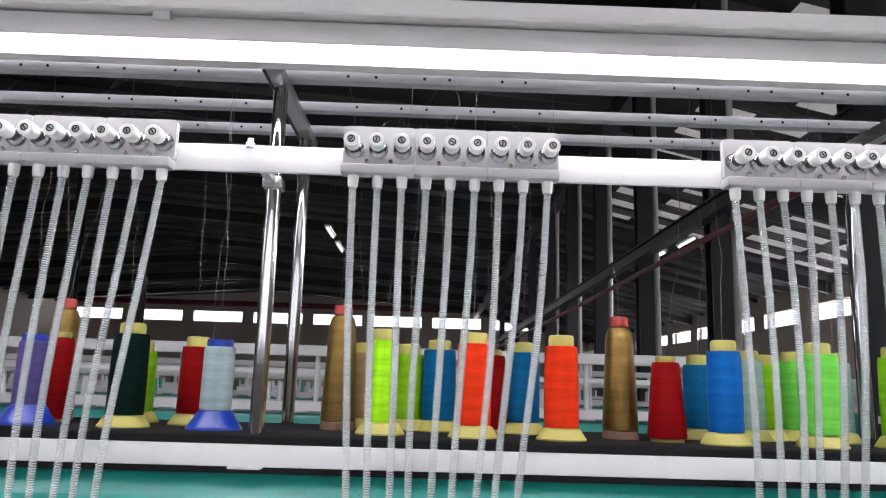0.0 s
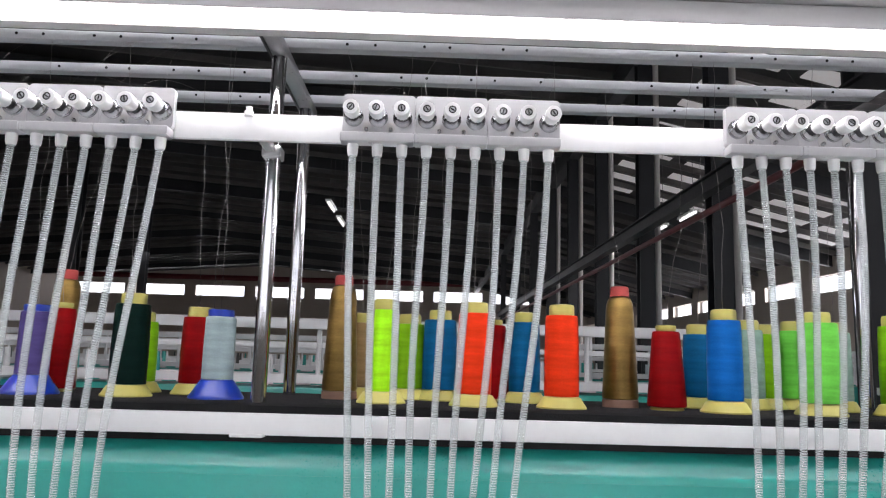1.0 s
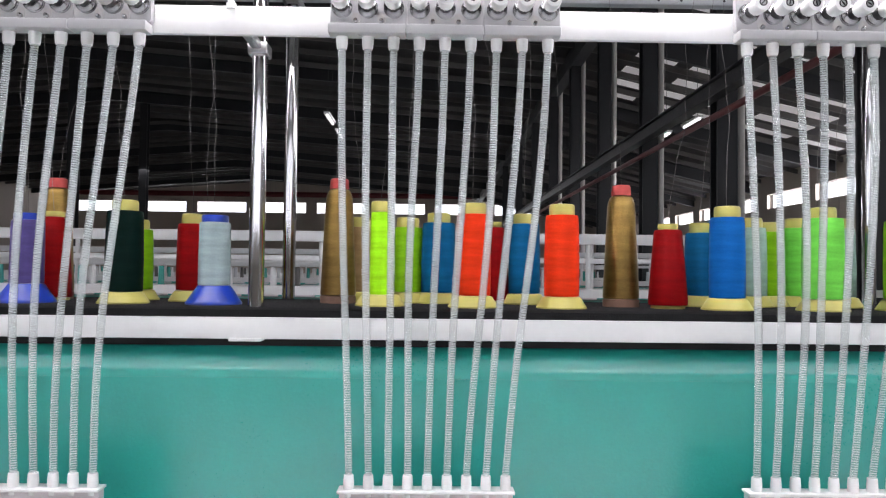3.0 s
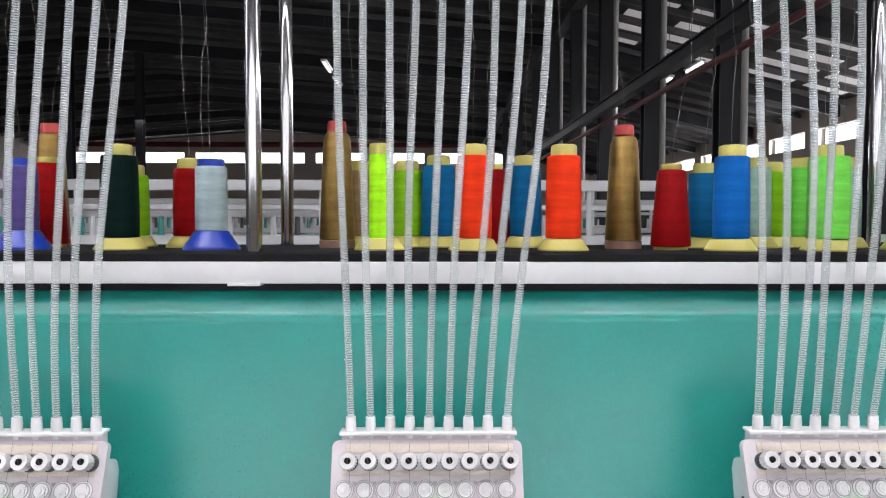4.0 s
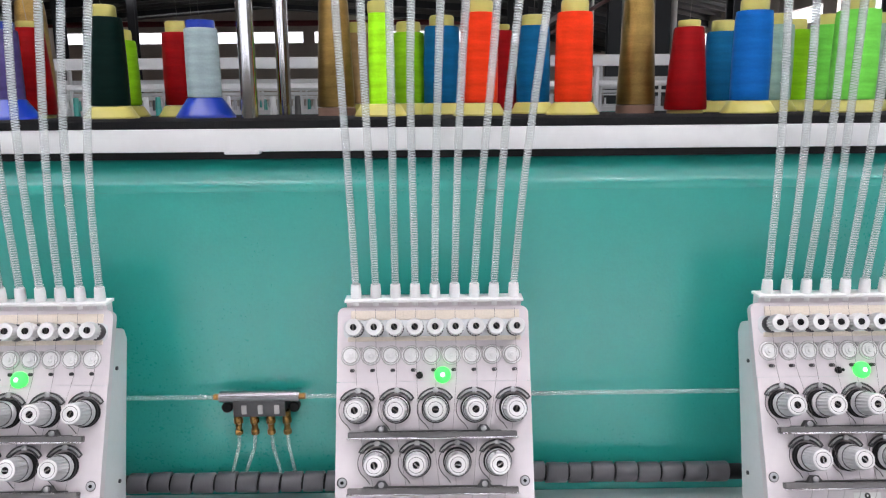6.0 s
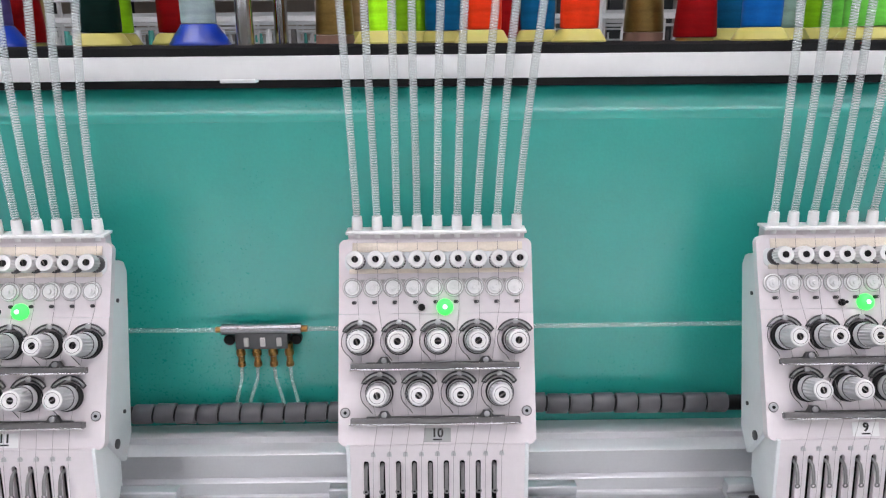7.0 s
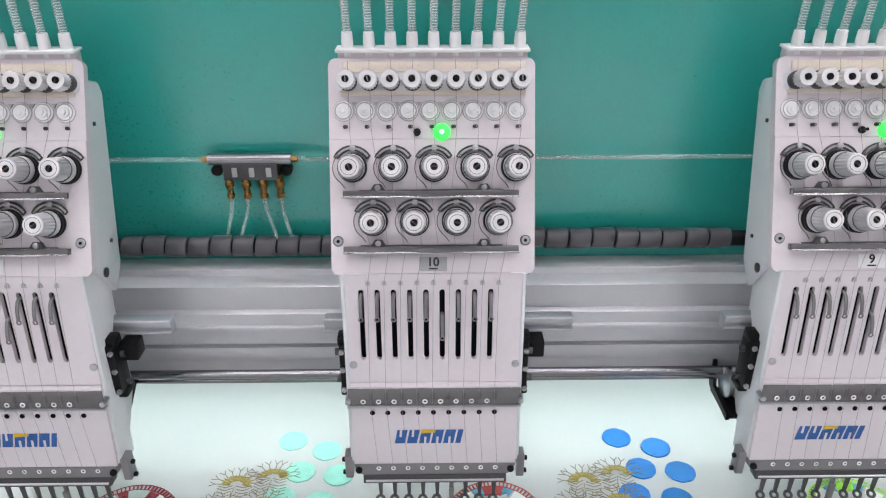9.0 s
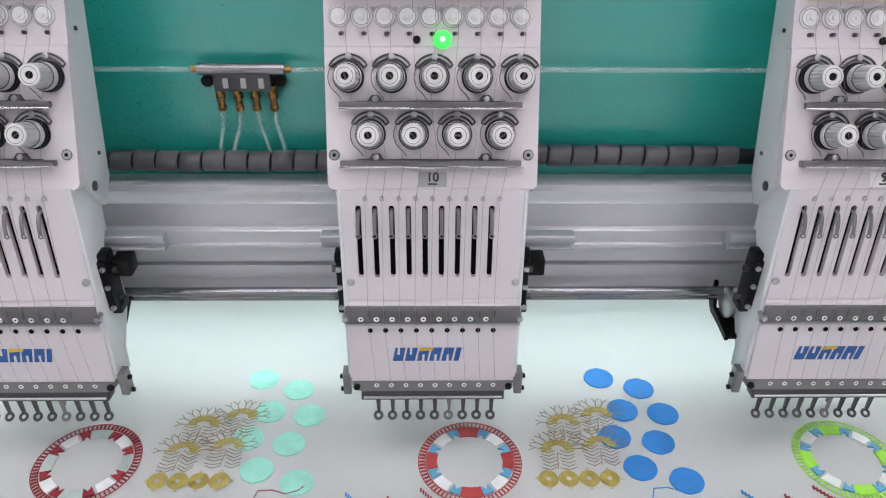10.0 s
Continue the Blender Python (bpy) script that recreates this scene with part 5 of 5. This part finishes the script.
# ---- the cloth and its embroidery ----
CZ = 0.83
cloth = thing("embroidery_cloth", 0, -0.1, CZ, "white satin cloth with embroidered discs, rings and gold lace", "cloth")
bm = B()
NX, NY = 150, 60
gridv = [[None] * (NY + 1) for _ in range(NX + 1)]
for a in range(NX + 1):
    for c in range(NY + 1):
        x, y = -1.5 + 3.0 * a / NX, -0.75 + 1.3 * c / NY
        z = CZ - 0.0012 + 0.0011 * noise.noise(Vector((x * 7, y * 12, 0))) + 0.0004 * noise.noise(Vector((x * 30, y * 45, 2)))
        gridv[a][c] = bm.verts.new((x, y, z))
for a in range(NX):
    for c in range(NY):
        bm.faces.new((gridv[a][c], gridv[a + 1][c], gridv[a + 1][c + 1], gridv[a][c + 1]))
sheet = bm.faces[:]
r = bmesh.ops.extrude_face_region(bm, geom=sheet)
bmesh.ops.translate(bm, verts=[g for g in r["geom"] if isinstance(g, bmesh.types.BMVert)], vec=(0, 0, -0.001))
part("fabric", bm, M_cloth, cloth)

bm = B()
box(bm, -1.9, 1.9, -0.75, 0.6, 0.76, 0.825, 0.004)
solid("machine_table", bm, M_white, "white machine table under the cloth", "table")
for x in (-1.7, 0, 1.7):
    bm = B()
    box(bm, x - 0.06, x + 0.06, -0.5, 0.5, 0, 0.76, 0.004)
    solid("machine_stand", bm, M_green, "green machine stand under the table", "stand", "", "machine stands")
for x in (-1.88, 1.88):
    bm = B()
    box(bm, x - 0.02, x + 0.02, 0.1, 0.4, 0.825, 1.4525, 0.003)
    solid("machine_upright", bm, M_green, "green end upright of the machine", "upright", "", "machine uprights")


def stitch_mat(name, base, metal=0.0):
    return mat(name, base, 0.5, metal, 1200, 0.18, 0.5, 60)


S_blue, S_mint = stitch_mat("blue_stitch", (0.016, 0.20, 0.56)), stitch_mat("mint_stitch", (0.28, 0.66, 0.55))
S_net = stitch_mat("bronze_stitch", (0.21, 0.17, 0.10))
S_red, S_sky = stitch_mat("red_stitch", (0.42, 0.05, 0.045)), stitch_mat("sky_stitch", (0.10, 0.36, 0.58))
S_gold, S_lime = stitch_mat("gold_stitch", (0.40, 0.33, 0.085), 0.0), stitch_mat("lime_stitch", (0.32, 0.72, 0.06))
S_grey, S_wine = stitch_mat("grey_stitch", (0.40, 0.50, 0.48)), stitch_mat("wine_stitch", (0.28, 0.012, 0.025))
S_white = stitch_mat("white_stitch", (0.75, 0.78, 0.77))


def disc(x, y, material, ang):
    bm = B()
    n = 40
    out = [(x + (0.0174 + 0.0003 * math.sin(7 * a)) * math.cos(2 * math.pi * a / n), y + (0.0166 + 0.0003 * math.cos(5 * a)) * math.sin(2 * math.pi * a / n)) for a in range(n)]
    slab(bm, out, CZ - 0.0014, CZ + 0.0003)
    part("embroidered_disc", bm, material, cloth, "filled round satin-stitch disc")


DISCS = ((0.197, 0.041), (0.241, 0.023), (0.214, -0.012), (0.259, -0.018), (0.197, -0.052), (0.243, -0.060), (0.215, -0.095), (0.259, -0.112))
for k, (x, y) in enumerate(DISCS):
    for dx, mm in ((0, S_blue), (-0.4, S_mint), (0.4, S_sky), (-0.8, S_lime)):
        disc(x + dx, y, mm, k)


def wreath(cx, cy, rim, block, link):
    # rim of radial stitches between two fine lines
    bm = B()
    for k in range(72):
        a = 2 * math.pi * k / 72
        c, s = math.cos(a), math.sin(a)
        m = Matrix.Translation((cx, cy, 0)) @ Matrix.Rotation(a, 4, "Z")
        box(bm, 0.0475, 0.0535, -0.00062, 0.00062, CZ - 0.0013, CZ + 0.0007, 0, m)
    ring(bm, (cx, cy, CZ), 0.0542, 0.0006, None, 64, 5)
    ring(bm, (cx, cy, CZ), 0.0472, 0.0006, None, 64, 5)
    part("wreath_rim", bm, rim, cloth, "spoked stitched rim")
    for k in range(8):
        a0 = 2 * math.pi * (k / 8) + math.pi / 2
        half = 0.27 if k % 2 == 0 else 0.20
        bm = B()
        out = [((0.0462 * math.cos(a0 + half * t / 6)) + cx, 0.0462 * math.sin(a0 + half * t / 6) + cy) for t in range(-6, 7)]
        out += [((0.0345 * math.cos(a0 + half * t / 6)) + cx, 0.0345 * math.sin(a0 + half * t / 6) + cy) for t in range(6, -7, -1)]
        if k % 2 == 0:
            slab(bm, out, CZ - 0.0013, CZ + 0.0006)
            part("wreath_block", bm, block, cloth)
        else:
            slab(bm, out, CZ - 0.0013, CZ + 0.0007)
            part("wreath_block", bm, S_white, cloth)
        for sgn in (-1, 1):
            bm = B()
            if k % 2 == 0:
                a1 = a0 + sgn * 0.36
                out = [((0.0455 - 0.011 * t) * math.cos(a1 + sgn * u) + cx, (0.0455 - 0.011 * t) * math.sin(a1 + sgn * u) + cy)
                       for t, u in ((0, -0.085), (0, 0.17), (1, 0.14), (0.5, 0.03), (1, -0.085))]
                slab(bm, out, CZ - 0.0013, CZ + 0.001)
                part("wreath_link", bm, link, cloth)
            else:
                bm.free()


wreath(0.037, -0.085, S_red, S_red, S_sky)
wreath(-0.363, -0.085, S_wine, S_grey, S_wine)
wreath(0.437, -0.085, S_lime, S_lime, S_sky)
wreath(-0.763, -0.085, S_red, S_red, S_sky)


def gold_lace(dx, seed):
    rng = random.Random(seed)
    h = CZ + 0.0004
    def seg(bm, p, q, r):
        pipe(bm, [(p[0] + dx, p[1], h), (q[0] + dx, q[1], h)], r, 4)

    fans = ((0.144, -0.024), (0.184, -0.013), (0.132, -0.062), (0.179, -0.057))
    net = B()
    for x, y in fans:
        bm = B()
        y -= 0.008
        # scalloped fan of crossing threads
        for k in range(34):
            a = radians(-8 + 196 * k / 33)
            r0, r1 = 0.0075 + rng.uniform(-0.001, 0.001), 0.0178 + rng.uniform(-0.0035, 0.0025)
            a1 = a + rng.choice((-0.16, 0.16, 0.0))
            seg(bm, (x + r0 * math.cos(a), y + r0 * 0.8 * math.sin(a)), (x + r1 * math.cos(a1), y + r1 * 0.78 * math.sin(a1)), 0.0005)
        for rr in (0.0085, 0.0105, 0.0125, 0.0145, 0.0165):
            pipe(bm, [(x + dx + (rr + rng.uniform(-0.0007, 0.0007)) * math.cos(radians(q)), y + 0.79 * rr * math.sin(radians(q)), h) for q in range(-6, 187, 12)], 0.00055, 4)
        part("gold_fan", bm, S_gold, cloth, "gold lace fan")
        # forked rays above the fan
        for k in range(9):
            a = radians(5 + 170 * k / 8) + rng.uniform(-0.07, 0.07)
            p = (x + 0.017 * math.cos(a), y + 0.0135 * math.sin(a))
            q = (x + 0.0245 * math.cos(a), y + 0.021 * math.sin(a))
            seg(net, p, q, 0.00048)
            for turn in (-0.5, 0.5):
                seg(net, q, (q[0] + 0.0075 * math.cos(a + turn), q[1] + 0.007 * math.sin(a + turn)), 0.00045)
        # herringbone below it
        for col in (-0.011, 0.009):
            tilt = rng.uniform(-0.0015, 0.0015)
            for k in range(6):
                yy = y - 0.001 - 0.0046 * k
                for side in (-1, 1):
                    seg(net, (x + col, yy - 0.004), (x + col + side * (0.0088 + rng.uniform(-0.002, 0.001)), yy + tilt + rng.uniform(-0.001, 0.001)), 0.00045)
        seg(net, (x - 0.001, y - 0.004), (x - 0.003, y - 0.026), 0.0004)
    part("lace_net", net, S_net, cloth, "open bronze lace net")
    for x in (0.117, 0.138, 0.159, 0.180):
        bm = B()
        for rr in (0.0034, 0.0050, 0.0066, 0.0082, 0.0096):
            ring(bm, (x + dx, -0.109, h), rr, 0.00088, None, 24, 4)
        for k in range(4):
            a = math.pi / 2 * k
            ring(bm, (x + dx + 0.0118 * math.cos(a), -0.109 + 0.0118 * math.sin(a), h), 0.0016, 0.0004, None, 10, 4)
        part("gold_medallion", bm, S_gold, cloth, "round gold lace medallion")
    bm = B()
    pipe(bm, [(0.218 + dx, -0.135, h), (0.222 + dx, -0.122, h), (0.236 + dx, -0.121, h), (0.25 + dx, -0.126, h), (0.262 + dx, -0.122, h), (0.268 + dx, -0.116, h)], 0.0006, 5)
    part("curl", bm, S_wine if dx else S_blue, cloth, "thin curled outline stitch")
    for k, (x, y) in enumerate(((0.31, -0.125), (0.352, -0.13), (0.385, -0.12), (0.40, -0.135))):
        bm = B()
        for j in range(7):
            box(bm, x + dx + 0.0025 * j, x + dx + 0.0025 * j + 0.0018, y - 0.0026 * j - 0.004, y - 0.0026 * j, CZ - 0.0012, CZ + 0.0009)
        part("stitch_run", bm, S_blue if k == 0 else S_wine, cloth, "short slanted stitch run")


gold_lace(0, 1)
gold_lace(-0.4, 2)
gold_lace(0.4, 3)


# ---- motion ----
def motions():
    # the cloth is drawn under the needles
    drift = ((0.0, 0.0, 0.15), (6.0, 0.0, 0.12), (7.5, 0.008, 0.104), (8.0, 0.018, 0.083), (8.5, 0.025, 0.061), (9.0, 0.026, 0.037), (9.5, 0.018, 0.017), (10.0, 0.0, 0.0))
    walk(cloth, [(t, pose(dx, -0.1 + dy, CZ)) for t, dx, dy in drift])
    for hd in HEADS:
        for o in hd.children:
            if o.name.startswith("needle_bar"):
                walk(o, [(k / 30, pose(0, 0, -0.0175 * (1 - math.cos(2 * math.pi * (k / 30 - 10) / 0.15)))) for k in range(301)])
            elif o.name.startswith("running_lever"):
                walk(o, [(k / 30, pose(0, 0, -0.014 * (1 - math.cos(2 * math.pi * (k / 30 - 10) / 0.15)))) for k in range(301)])


motions()
